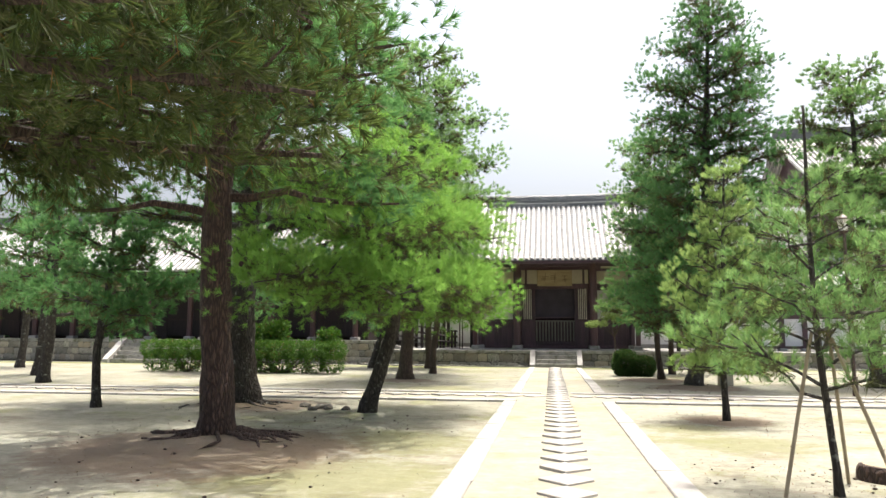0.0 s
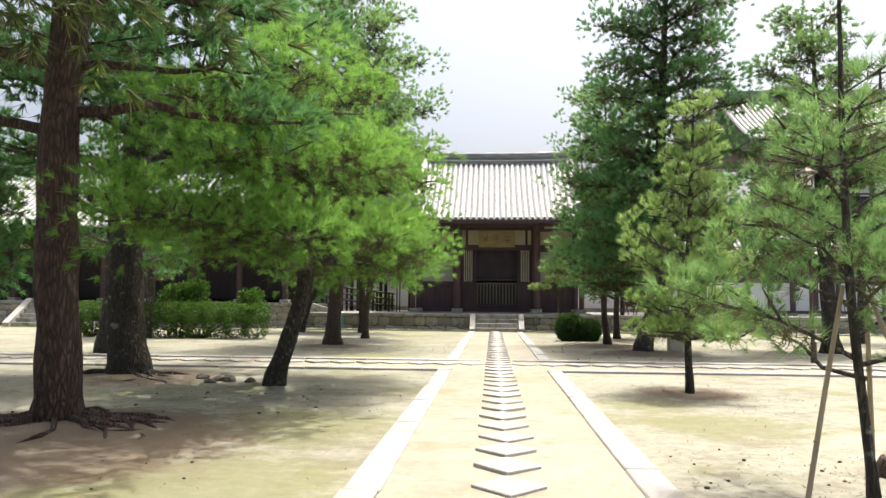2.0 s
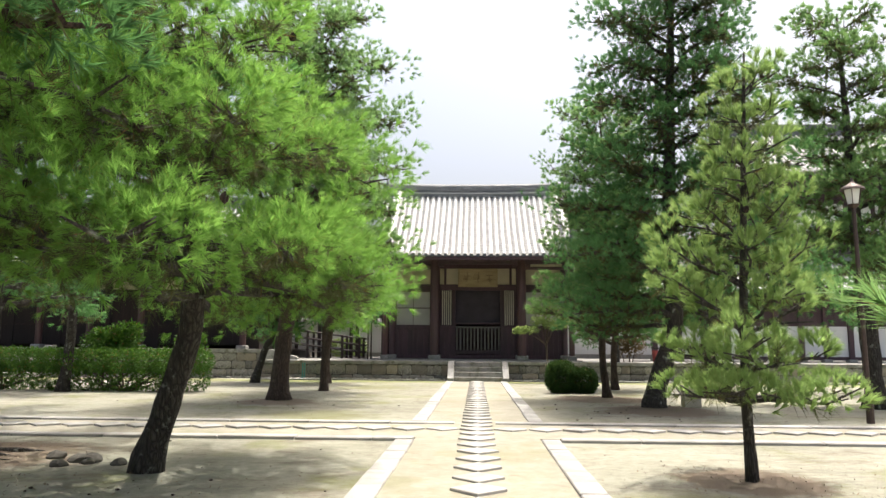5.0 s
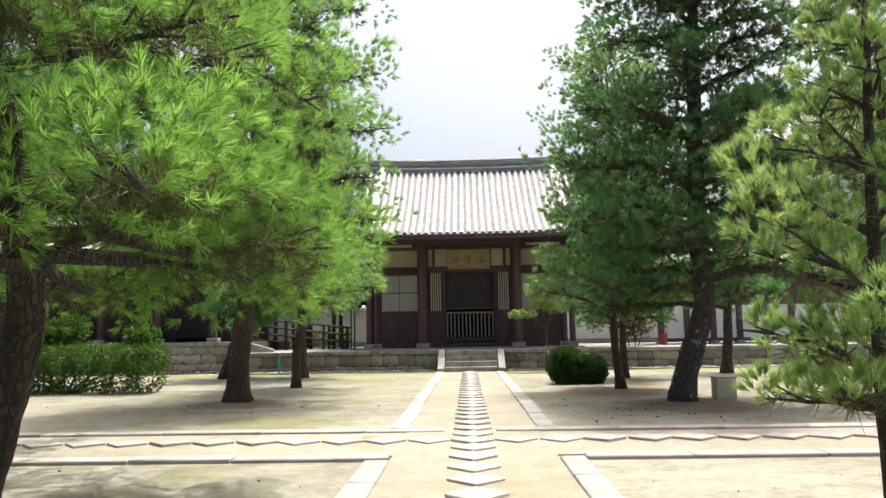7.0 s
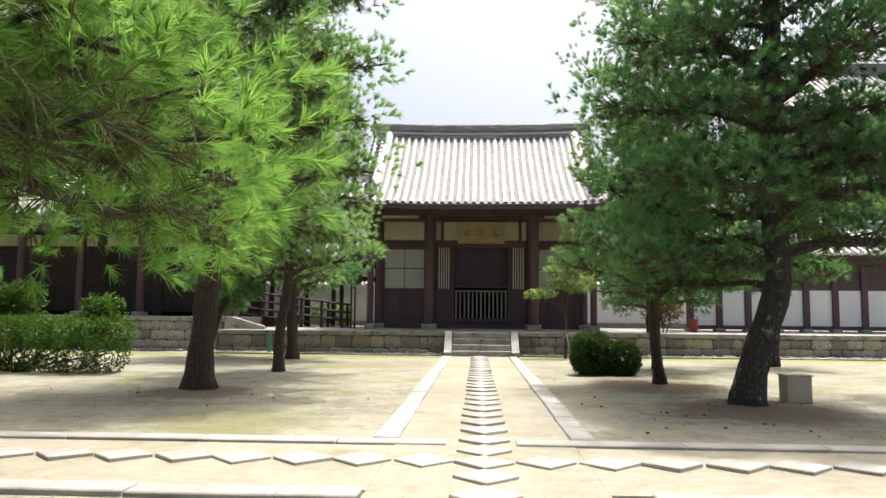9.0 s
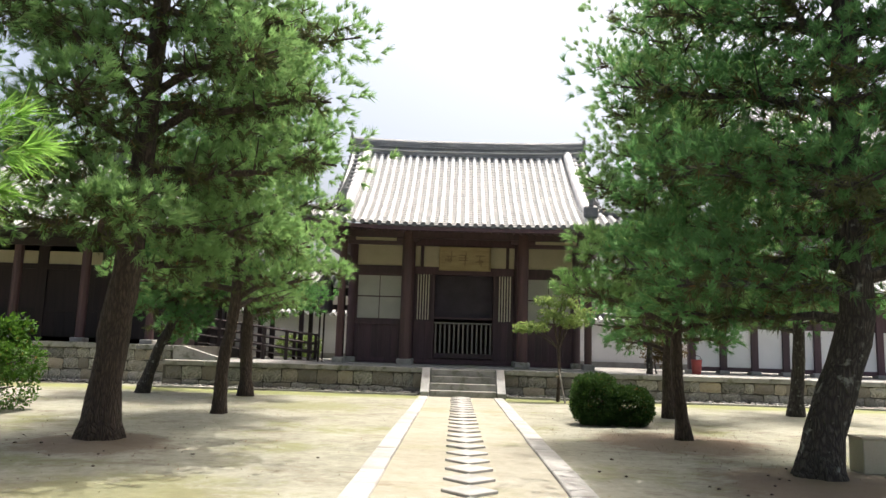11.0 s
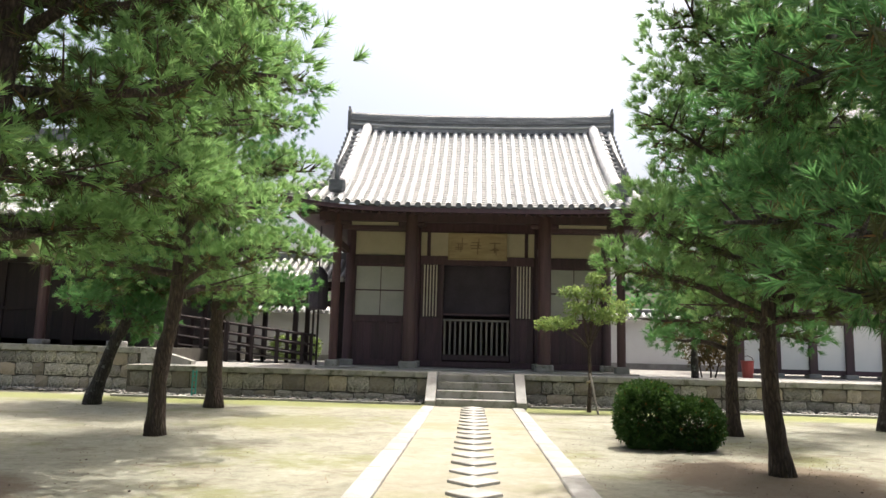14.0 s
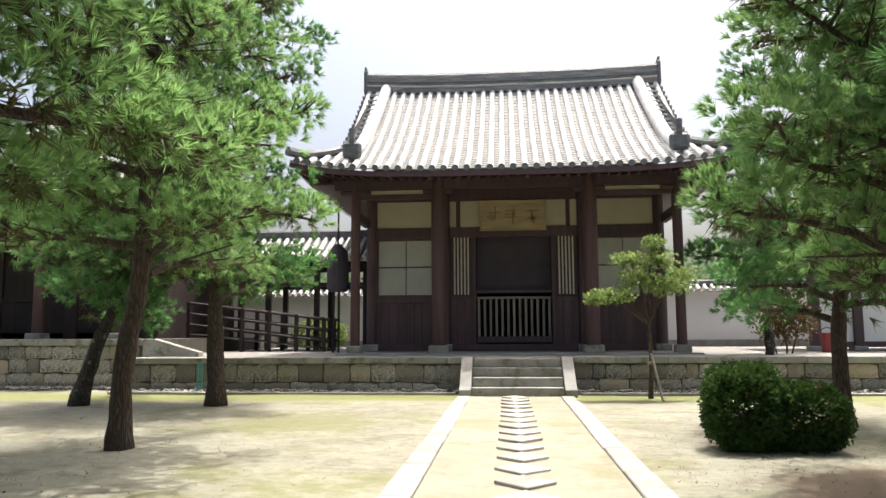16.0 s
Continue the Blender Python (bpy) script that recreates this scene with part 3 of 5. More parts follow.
# plaster panels between the rails, narrow light strip above
for xa, xb in ((-4.13, -2.2), (2.2, 4.13), (-1.55, 1.55)):
    bar("plaster_panel", CX + xa, CX + xb, WALL_Y - 0.02, WALL_Y + 0.05, 4.485, 5.285, PLASTER)
for sx in (-1, 1):
    bar("post", CX + sx * 1.6 - 0.05, CX + sx * 1.6 + 0.05, WALL_Y - 0.07, WALL_Y + 0.07, 4.49, 5.28)
    bar("plaster_panel", CX + sx * 1.77 - 0.1, CX + sx * 1.77 + 0.1, WALL_Y - 0.02, WALL_Y + 0.05, 4.49, 5.28, PLASTER)
    bar("plaster_panel", CX + sx * 3.2 - 0.8, CX + sx * 3.2 + 0.8, COL_Y - 0.02, COL_Y + 0.05, 5.17, 5.29, PLASTER)
    # papered side windows over boarded dado
    cxw = CX + sx * 3.17
    w = bar("window", cxw - 0.98, cxw + 0.98, WALL_Y + 0.02, WALL_Y + 0.06, 2.42, 4.21, DARK_WOOD, label="dark framed window with four paper panes")
    for ix in (0, 1):
        for iz in (0, 1):
            x0, z0 = cxw - 0.82 + ix * 0.83, 2.5 + iz * 0.85
            bb = bmesh.new()
            box(bb, x0, x0 + 0.8, WALL_Y - 0.012, WALL_Y + 0.018, z0, z0 + 0.8)
            part("pane", bb, PAPER, w)
    for z in (2.44, 4.17):
        bb = bmesh.new()
        box(bb, cxw - 0.95, cxw + 0.95, WALL_Y - 0.06, WALL_Y + 0.02, z - 0.06, z + 0.06, 0.005)
        part("window_frame", bb, DARK_WOOD, w)
    for dx in (-0.88, 0.88):
        bb = bmesh.new()
        box(bb, cxw + dx - 0.06, cxw + dx + 0.06, WALL_Y - 0.055, WALL_Y + 0.02, 2.5, 4.11, 0.005)
        part("window_frame", bb, DARK_WOOD, w)
    bar("dado_rail", cxw - 1.0, cxw + 1.0, WALL_Y - 0.08, WALL_Y + 0.06, 2.27, 2.39)
    for k in range(8):
        x0 = cxw - 0.98 + k * 0.245
        bar("dado_board", x0 + 0.003, x0 + 0.242, WALL_Y - 0.03, WALL_Y + 0.03, FLOOR + 0.2, 2.28, DARK_WOOD, bevel=0.004)
    # vertical lattice beside the door
    lx = CX + sx * 1.53
    bar("lattice_backing", lx - 0.33, lx + 0.33, WALL_Y + 0.03, WALL_Y + 0.06, 2.45, 4.25, DARK_WOOD)
    for k in range(5):
        x0 = lx - 0.2 + k * 0.1
        bar("lattice_bar", x0 - 0.021, x0 + 0.021, WALL_Y - 0.02, WALL_Y + 0.03, 2.5, 4.2, LATTICE, bevel=0.003)
    for k in range(3):
        x0 = lx - 0.33 + k * 0.22
        bar("side_board", x0 + 0.003, x0 + 0.217, WALL_Y - 0.03, WALL_Y + 0.03, FLOOR + 0.2, 2.44, DARK_WOOD, bevel=0.004)
    bar("door_post", CX + sx * 1.16 - 0.06, CX + sx * 1.16 + 0.06, WALL_Y - 0.08, WALL_Y + 0.12, FLOOR + 0.2, 4.3)
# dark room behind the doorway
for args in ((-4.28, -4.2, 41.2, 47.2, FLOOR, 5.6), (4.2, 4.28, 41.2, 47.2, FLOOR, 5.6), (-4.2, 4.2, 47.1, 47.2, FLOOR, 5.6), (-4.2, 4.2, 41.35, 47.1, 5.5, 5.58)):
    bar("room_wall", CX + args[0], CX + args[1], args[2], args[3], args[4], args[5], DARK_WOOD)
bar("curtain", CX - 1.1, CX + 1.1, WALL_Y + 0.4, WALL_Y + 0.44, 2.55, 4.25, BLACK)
bar("transom", CX - 1.1, CX + 1.1, WALL_Y - 0.04, WALL_Y + 0.04, 2.55, 2.62, DARK_WOOD)
# low slatted gate
gate = bar("gate", CX - 1.08, CX + 1.08, WALL_Y - 0.05, WALL_Y - 0.005, 2.36, 2.43, GREY_WOOD, label="low gate of weathered grey slats")
for z0, z1 in ((FLOOR + 0.24, FLOOR + 0.42),):
    bb = bmesh.new()
    box(bb, CX - 1.08, CX + 1.08, WALL_Y - 0.05, WALL_Y - 0.005, z0, z1, 0.005)
    part("gate_rail", bb, DARK_WOOD, gate)
for k in range(13):
    x = CX - 1.02 + k * 0.17
    bb = bmesh.new()
    box(bb, x - 0.035, x + 0.035, WALL_Y - 0.045, WALL_Y - 0.012, FLOOR + 0.42, 2.36, 0.008)
    part("slat", bb, GREY_WOOD, gate)
# signboard with a row of faded characters
sign = thing("signboard", (CX, WALL_Y - 0.1, 4.4), "weathered wooden signboard with three faded characters", "sign")
b = bmesh.new()
box(b, CX - 0.93, CX + 0.93, WALL_Y - 0.16, WALL_Y - 0.11, 4.4, 5.22, 0.01)
part("board", b, SIGN_WOOD, sign)
for x0, x1, z0, z1 in ((-0.97, 0.97, 4.36, 4.42), (-0.97, 0.97, 5.2, 5.26), (-0.97, -0.9, 4.42, 5.2), (0.9, 0.97, 4.42, 5.2)):
    b = bmesh.new()
    box(b, CX + x0, CX + x1, WALL_Y - 0.19, WALL_Y - 0.1, z0, z1, 0.008)
    part("frame", b, SIGN_WOOD, sign)
r = random.Random(4)
for c in range(3):
    for k in range(6):
        x = CX - 0.56 + c * 0.56
        horizontal = k % 2 == 0
        dx, dz = (r.uniform(0.1, 0.19), 0.016) if horizontal else (0.016, r.uniform(0.09, 0.2))
        ox, oz = r.uniform(-0.08, 0.08), r.uniform(-0.16, 0.16)
        b = bmesh.new()
        box(b, x + ox - dx, x + ox + dx, WALL_Y - 0.166, WALL_Y - 0.158, 4.81 + oz - dz, 4.81 + oz + dz)
        part("brush_stroke", b, SIGN_INK, sign)

# ---- the hall's roof ----
EAVE_Y, EAVE_Z, RIDGE_Y, RIDGE_Z, HALF, GABLE = 37.85, 5.5, 43.2, 9.36, 5.75, 4.72
HIP = 0.24                        # share of the slope at which hips meet the gable


def roof_point(x, s, back=False):
    """A point of the long slope: x from the middle, s from eave (0) to ridge (1)."""
    lift = 0.34 * (abs(x) / HALF) ** 4 * max(0, 1 - s / 0.35) + 0.24 * (abs(x) / GABLE) ** 3 * max(0, s - 0.5)
    yy = EAVE_Y + (RIDGE_Y - EAVE_Y) * s
    if back:
        yy = 2 * RIDGE_Y - yy
    return Vector((CX + x, yy, EAVE_Z + (RIDGE_Z - EAVE_Z) * (0.72 * s + 0.28 * s * s) + lift))


def slope_end(x):
    return 1.0 if abs(x) <= GABLE else max(0.02, HIP * (HALF - abs(x)) / (HALF - GABLE))


def slope_sheet(back):
    b = bmesh.new()
    cols = np.linspace(-HALF, HALF, 47)
    old = None
    for x in cols:
        e = slope_end(x)
        now = [b.verts.new(roof_point(x, e * k / 12, back)) for k in range(13)]
        if old:
            for k in range(12):
                b.faces.new((old[k], now[k], now[k + 1], old[k + 1]))
        old = now
    bmesh.ops.solidify(b, geom=b.faces[:], thickness=0.07)
    bmesh.ops.recalc_face_normals(b, faces=b.faces)
    return b


for back in (False, True):
    part("roof_slope", slope_sheet(back), TILE_DARK, hall, "grey tiled roof slope")
PITCH = 0.292
rows_x = [(k - 19) * PITCH for k in range(39)]
disc = bmesh.new()
tube(disc, [(0, -0.03, 0), (0, 0.03, 0)], [0.085, 0.085], 12)
DISC = mesh_of("eave_tile", disc, TILE_DARK)
rt = random.Random(21)
slen = (RIDGE_Y - EAVE_Y) / 22 * 1.26
tile = bmesh.new()
rings = []
for yy, rad in ((0.0, 0.09), (slen, 0.085)):
    rings.append([tile.verts.new((math.cos(a) * rad, yy, math.sin(a) * rad)) for a in (math.pi * i / 6 for i in range(7))])
for i in range(6):
    tile.faces.new((rings[0][i], rings[1][i], rings[1][i + 1], rings[0][i + 1]))
tile.faces.new(rings[0])
COVER = mesh_of("cover_tile", tile, TILE)
cover_rest = bmesh.new()
for x in rows_x:
    e = slope_end(x)
    n = max(2, int(22 * e))
    for k in range(n):
        p0, p1 = roof_point(x, e * k / n), roof_point(x, e * (k + 1) / n)
        d = p1 - p0
        m = Matrix.Translation(p0 + Vector((rt.uniform(-0.008, 0.008), 0, 0.012))) @ Euler((math.atan2(d.z, d.y), 0, rt.uniform(-0.012, 0.012))).to_matrix().to_4x4() @ Matrix.Diagonal((1, d.length * 1.05 / slen, 1, 1))
        if k < 7:
            piece("cover_tile", COVER, hall, m)
        else:
            cover_rest.from_mesh(COVER)
            cover_rest.verts.ensure_lookup_table()
            for v in cover_rest.verts[-14:]:
                v.co = m @ v.co
    p = roof_point(x, 0)
    piece("eave_tile", DISC, hall, Matrix.Translation((p.x, p.y - 0.02, p.z + 0.03)))
part("cover_tiling", cover_rest, TILE, hall)["kind"] = "stuff"
# pan tiles: shallow steps between the rows, their colour darkened for recess shade
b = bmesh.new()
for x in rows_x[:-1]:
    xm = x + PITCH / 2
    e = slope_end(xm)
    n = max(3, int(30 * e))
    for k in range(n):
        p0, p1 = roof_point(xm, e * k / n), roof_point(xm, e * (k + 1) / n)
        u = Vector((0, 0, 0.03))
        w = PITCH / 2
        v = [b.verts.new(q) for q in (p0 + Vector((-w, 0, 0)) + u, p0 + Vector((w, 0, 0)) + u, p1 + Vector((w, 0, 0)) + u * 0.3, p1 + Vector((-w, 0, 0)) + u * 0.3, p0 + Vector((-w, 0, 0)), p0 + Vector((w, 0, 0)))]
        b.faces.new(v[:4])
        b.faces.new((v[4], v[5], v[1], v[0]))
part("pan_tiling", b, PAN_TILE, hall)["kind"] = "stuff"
# side skirts of the hipped roof, gable walls
for sx in (-1, 1):
    b = bmesh.new()
    g0, g1 = roof_point(sx * GABLE, HIP), roof_point(sx * GABLE, HIP, True)
    c0, c1 = roof_point(sx * HALF, 0), roof_point(sx * HALF, 0, True)
    old = None
    for k in range(9):
        f = k / 8
        lo, hi = c0.lerp(c1, f), g0.lerp(g1, f)
        lo.z -= 0.34 * (1 - abs(2 * f - 1) ** 4)
        now = [b.verts.new(lo.lerp(hi, j / 4)) for j in range(5)]
        if old:
            for j in range(4):
                b.faces.new((old[j], now[j], now[j + 1], old[j + 1]))
        old = now
    bmesh.ops.solidify(b, geom=b.faces[:], thickness=0.08)
    bmesh.ops.recalc_face_normals(b, faces=b.faces)
    part("side_roof", b, TILE, hall)
    b = bmesh.new()
    gx = CX + sx * (GABLE - 0.75)
    o = [roof_point(0, s) for s in (HIP, 0.5, 0.75, 0.98)] + [roof_point(0, s, True) for s in (0.98, 0.75, 0.5, HIP)]
    va = [b.verts.new((gx, p.y, p.z - 0.1)) for p in o]
    vb = [b.verts.new((gx + 0.1, p.y, p.z - 0.1)) for p in o]
    b.faces.new(va)
    b.faces.new(vb[::-1])
    for i in range(len(o)):
        j = (i + 1) % len(o)
        b.faces.new((va[i], vb[i], vb[j], va[j]))
    bmesh.ops.recalc_face_normals(b, faces=b.faces)
    part("gable_wall", b, PLASTER, hall)
    # descending ridge with its ornament, verge tiles
    b = bmesh.new()
    xr = sx * (GABLE - 0.62)
    pts = [roof_point(xr + sx * 0.16 * (1 - s), s) + Vector((0, 0, 0.14)) for s in np.linspace(0.16, 1.0, 10)]
    tube(b, pts, [0.18] * 10, 10)
    part("descending_ridge", b, TILE, hall, "pale rounded ridge running down the roof", smooth=True)
    b = bmesh.new()
    p = roof_point(xr + sx * 0.14, 0.13)
    box(b, p.x - 0.25, p.x + 0.25, p.y - 0.18, p.y + 0.02, p.z + 0.05, p.z + 0.5, 0.07)
    tube(b, [(p.x, p.y - 0.1, p.z + 0.46), (p.x, p.y - 0.13, p.z + 0.65), (p.x, p.y - 0.08, p.z + 0.84)], [0.09, 0.075, 0.1], 8)
    part("ridge_ornament", b, TILE_DARK, hall, "dark ogre-face tile with a knob on top")
    for k in range(15):
        s = HIP + (1 - HIP) * (k + 0.5) / 15
        q = roof_point(sx * (GABLE + 0.02), s)
        b = bmesh.new()
        tube(b, [(q.x - sx * 0.7, q.y, q.z + 0.05), (q.x + sx * 0.1, q.y, q.z + 0.0)], [0.085, 0.085], 8)
        part("verge_tile", b, TILE_DARK, hall)
    # corner hip ridge, rising at its tip
    for back in (False, True):
        b = bmesh.new()
        pts = []
        for k in range(7):
            f = k / 6
            xx = GABLE + (HALF + 0.05 - GABLE) * f
            q = roof_point(sx * xx, HIP * (1 - f), back)
            pts.append(q + Vector((0, 0, 0.12 + 0.12 * f ** 3)))
        tube(b, pts, [0.13] * 7, 8)
        part("hip_ridge", b, TILE_DARK, hall)
# main ridge: stacked tiles, ends swept up
b = bmesh.new()
old = None
for x in np.linspace(-GABLE - 0.02, GABLE + 0.02, 41):
    f = (abs(x) / GABLE) ** 2.6
    zb = roof_point(x, 1.0).z - 0.1
    zt = 9.96 + 0.1 * f
    ring = [b.verts.new((CX + x, RIDGE_Y + dy, z)) for dy, z in ((-0.22, zb), (-0.2, zt - 0.1), (-0.13, zt - 0.02), (0, zt + 0.03), (0.13, zt - 0.02), (0.2, zt - 0.1), (0.22, zb))]
    if old:
        for k in range(6):
            b.faces.new((old[k], old[k + 1], ring[k + 1], ring[k]))
    else:
        b.faces.new(ring)
    old = ring
b.faces.new(old[::-1])
bmesh.ops.recalc_face_normals(b, faces=b.faces)
part("main_ridge", b, RIDGE_TILE, hall, "dark stacked ridge tiles curving up at both ends")
for lift, rr, mat in ((0.16, 0.035, TILE), (0.3, 0.02, TILE_DARK)):
    b = bmesh.new()
    tube(b, [(CX + x, RIDGE_Y - 0.23, roof_point(x, 1.0).z + lift - 0.06) for x in np.linspace(-GABLE, GABLE, 31)], [rr] * 31, 6)
    part("ridge_course", b, mat, hall)
for sx in (-1, 1):
    b = bmesh.new()
    box(b, CX + sx * (GABLE + 0.07) - 0.06, CX + sx * (GABLE + 0.07) + 0.06, RIDGE_Y - 0.26, RIDGE_Y + 0.26, 9.35, 10.1, 0.03)
    tube(b, [(CX + sx * (GABLE + 0.07), RIDGE_Y, 10.05), (CX + sx * (GABLE + 0.12), RIDGE_Y, 10.3)], [0.07, 0.04], 8)
    part("ridge_end_tile", b, TILE_DARK, hall)
# soffit: boards and rafters under the eaves
b = bmesh.new()
old = None
for x in np.linspace(-HALF + 0.05, HALF - 0.05, 21):
    e = roof_point(x, 0.02)
    now = [b.verts.new((CX + x, e.y + 0.05, e.z - 0.16)), b.verts.new((CX + x, COL_Y + 0.1, 5.72)), b.verts.new((CX + x, WALL_Y + 0.1, 5.95))]
    if old:
        b.faces.new((old[0], now[0], now[1], old[1]))
        b.faces.new((old[1], now[1], now[2], old[2]))
    old = now
bmesh.ops.solidify(b, geom=b.faces[:], thickness=0.04)
part("soffit", b, DARK_WOOD, hall)
for k in range(46):
    x = -HALF + 0.13 + k * (2 * HALF - 0.26) / 45
    e = roof_point(x, 0.01)
    b = bmesh.new()
    tube(b, [(CX + x, e.y + 0.06, e.z - 0.23), (CX + x, COL_Y + 0.1, 5.62)], [0.045, 0.05], 4)
    part("rafter", b, DARK_WOOD, hall)
b = bmesh.new()
old = None
for x in np.linspace(-HALF, HALF, 25):
    e = roof_point(x, 0.0)
    ring = [b.verts.new((CX + x, e.y + dy, e.z + dz)) for dy, dz in ((0.0, -0.05), (0.0, -0.17), (0.1, -0.17), (0.1, -0.05))]
    if old:
        for q in range(4):
            b.faces.new((old[q], ring[q], ring[(q + 1) % 4], old[(q + 1) % 4]))
    old = ring
bmesh.ops.recalc_face_normals(b, faces=b.faces)
part("eave_board", b, DARK_WOOD, hall)
for sx in (-1, 1):
    bar("side_soffit", CX + sx * 4.95 - 0.7, CX + sx * 4.95 + 0.7, COL_Y, 47, 5.5, 5.56)


# ---- pines ----
def needles(tips, axes, count, length, width, spread, rs, shoot=0.06):
    """Mesh of needle tufts: each needle one thin blade; tips and axes are arrays of tuft feet and directions."""
    n = len(tips)
    ax = np.repeat(axes, count, axis=0)
    foot = np.repeat(tips, count, axis=0)
    rand = rs.normal(size=ax.shape)
    side = rand - ax * np.sum(rand * ax, axis=1, keepdims=True)
    side /= np.linalg.norm(side, axis=1, keepdims=True) + 1e-9
    ang = rs.uniform(spread[0], spread[1], size=(n * count, 1))
    d = ax * np.cos(ang) + side * np.sin(ang)
    d[:, 2] -= 0.12
    foot = foot + ax * rs.uniform(0, shoot, size=(n * count, 1))
    ln = length * rs.uniform(0.7, 1.15, size=(n * count, 1))
    w = np.cross(d, rs.normal(size=d.shape))
    w /= np.linalg.norm(w, axis=1, keepdims=True) + 1e-9
    v = np.empty((n * count, 3, 3))
    v[:, 0], v[:, 1], v[:, 2] = foot - w * width, foot + w * width, foot + d * ln
    return v.reshape(-1, 3)


def triangle_mesh(name, verts, material):
    me = bpy.data.meshes.new(name)
    nv = len(verts)
    me.vertices.add(nv)
    me.vertices.foreach_set("co", verts.astype(np.float32).ravel())
    me.loops.add(nv)
    me.loops.foreach_set("vertex_index", np.arange(nv, dtype=np.int32))
    me.polygons.add(nv // 3)
    me.polygons.foreach_set("loop_start", np.arange(0, nv, 3, dtype=np.int32))
    me.update(calc_edges=True)
    me.materials.append(material)
    return me


def trunk_at(pts, z):
    for a, b in zip(pts, pts[1:]):
        if b[2] >= z:
            f = (z - a[2]) / max(1e-6, b[2] - a[2])
            return Vector(a[:3]).lerp(Vector(b[:3]), max(0, f)), a[3] + (b[3] - a[3]) * max(0, min(1, f))
    return Vector(pts[-1][:3]), pts[-1][3]


def smooth_pts(pts, n=14):
    """Catmull-Rom through the trunk's stations."""
    out = []
    P = [np.array(p, float) for p in pts]
    P = [2 * P[0] - P[1]] + P + [2 * P[-1] - P[-2]]
    for i in range(1, len(P) - 2):
        for k in range(n // max(1, len(pts) - 1) + 2):
            t = k / (n // max(1, len(pts) - 1) + 2)
            out.append(0.5 * (2 * P[i] + (P[i + 1] - P[i - 1]) * t + (2 * P[i - 1] - 5 * P[i] + 4 * P[i + 1] - P[i + 2]) * t * t + (3 * P[i] - P[i - 1] - 3 * P[i + 1] + P[i + 2]) * t ** 3))
    out.append(P[-2])
    return [tuple(p) for p in out]


def limb_points(start, direction, length, rise, droop, r):
    pts = []
    side = Vector((-direction.y, direction.x, 0)) * r.uniform(-0.18, 0.18)
    for k in range(6):
        f = k / 5
        pts.append(start + direction * (length * f) + Vector((0, 0, length * (rise * f - droop * f * f))) + side * (length * math.sin(f * 3)) + Vector((r.uniform(-1, 1), r.uniform(-1, 1), r.uniform(-1, 1))) * 0.03 * length)
    return pts


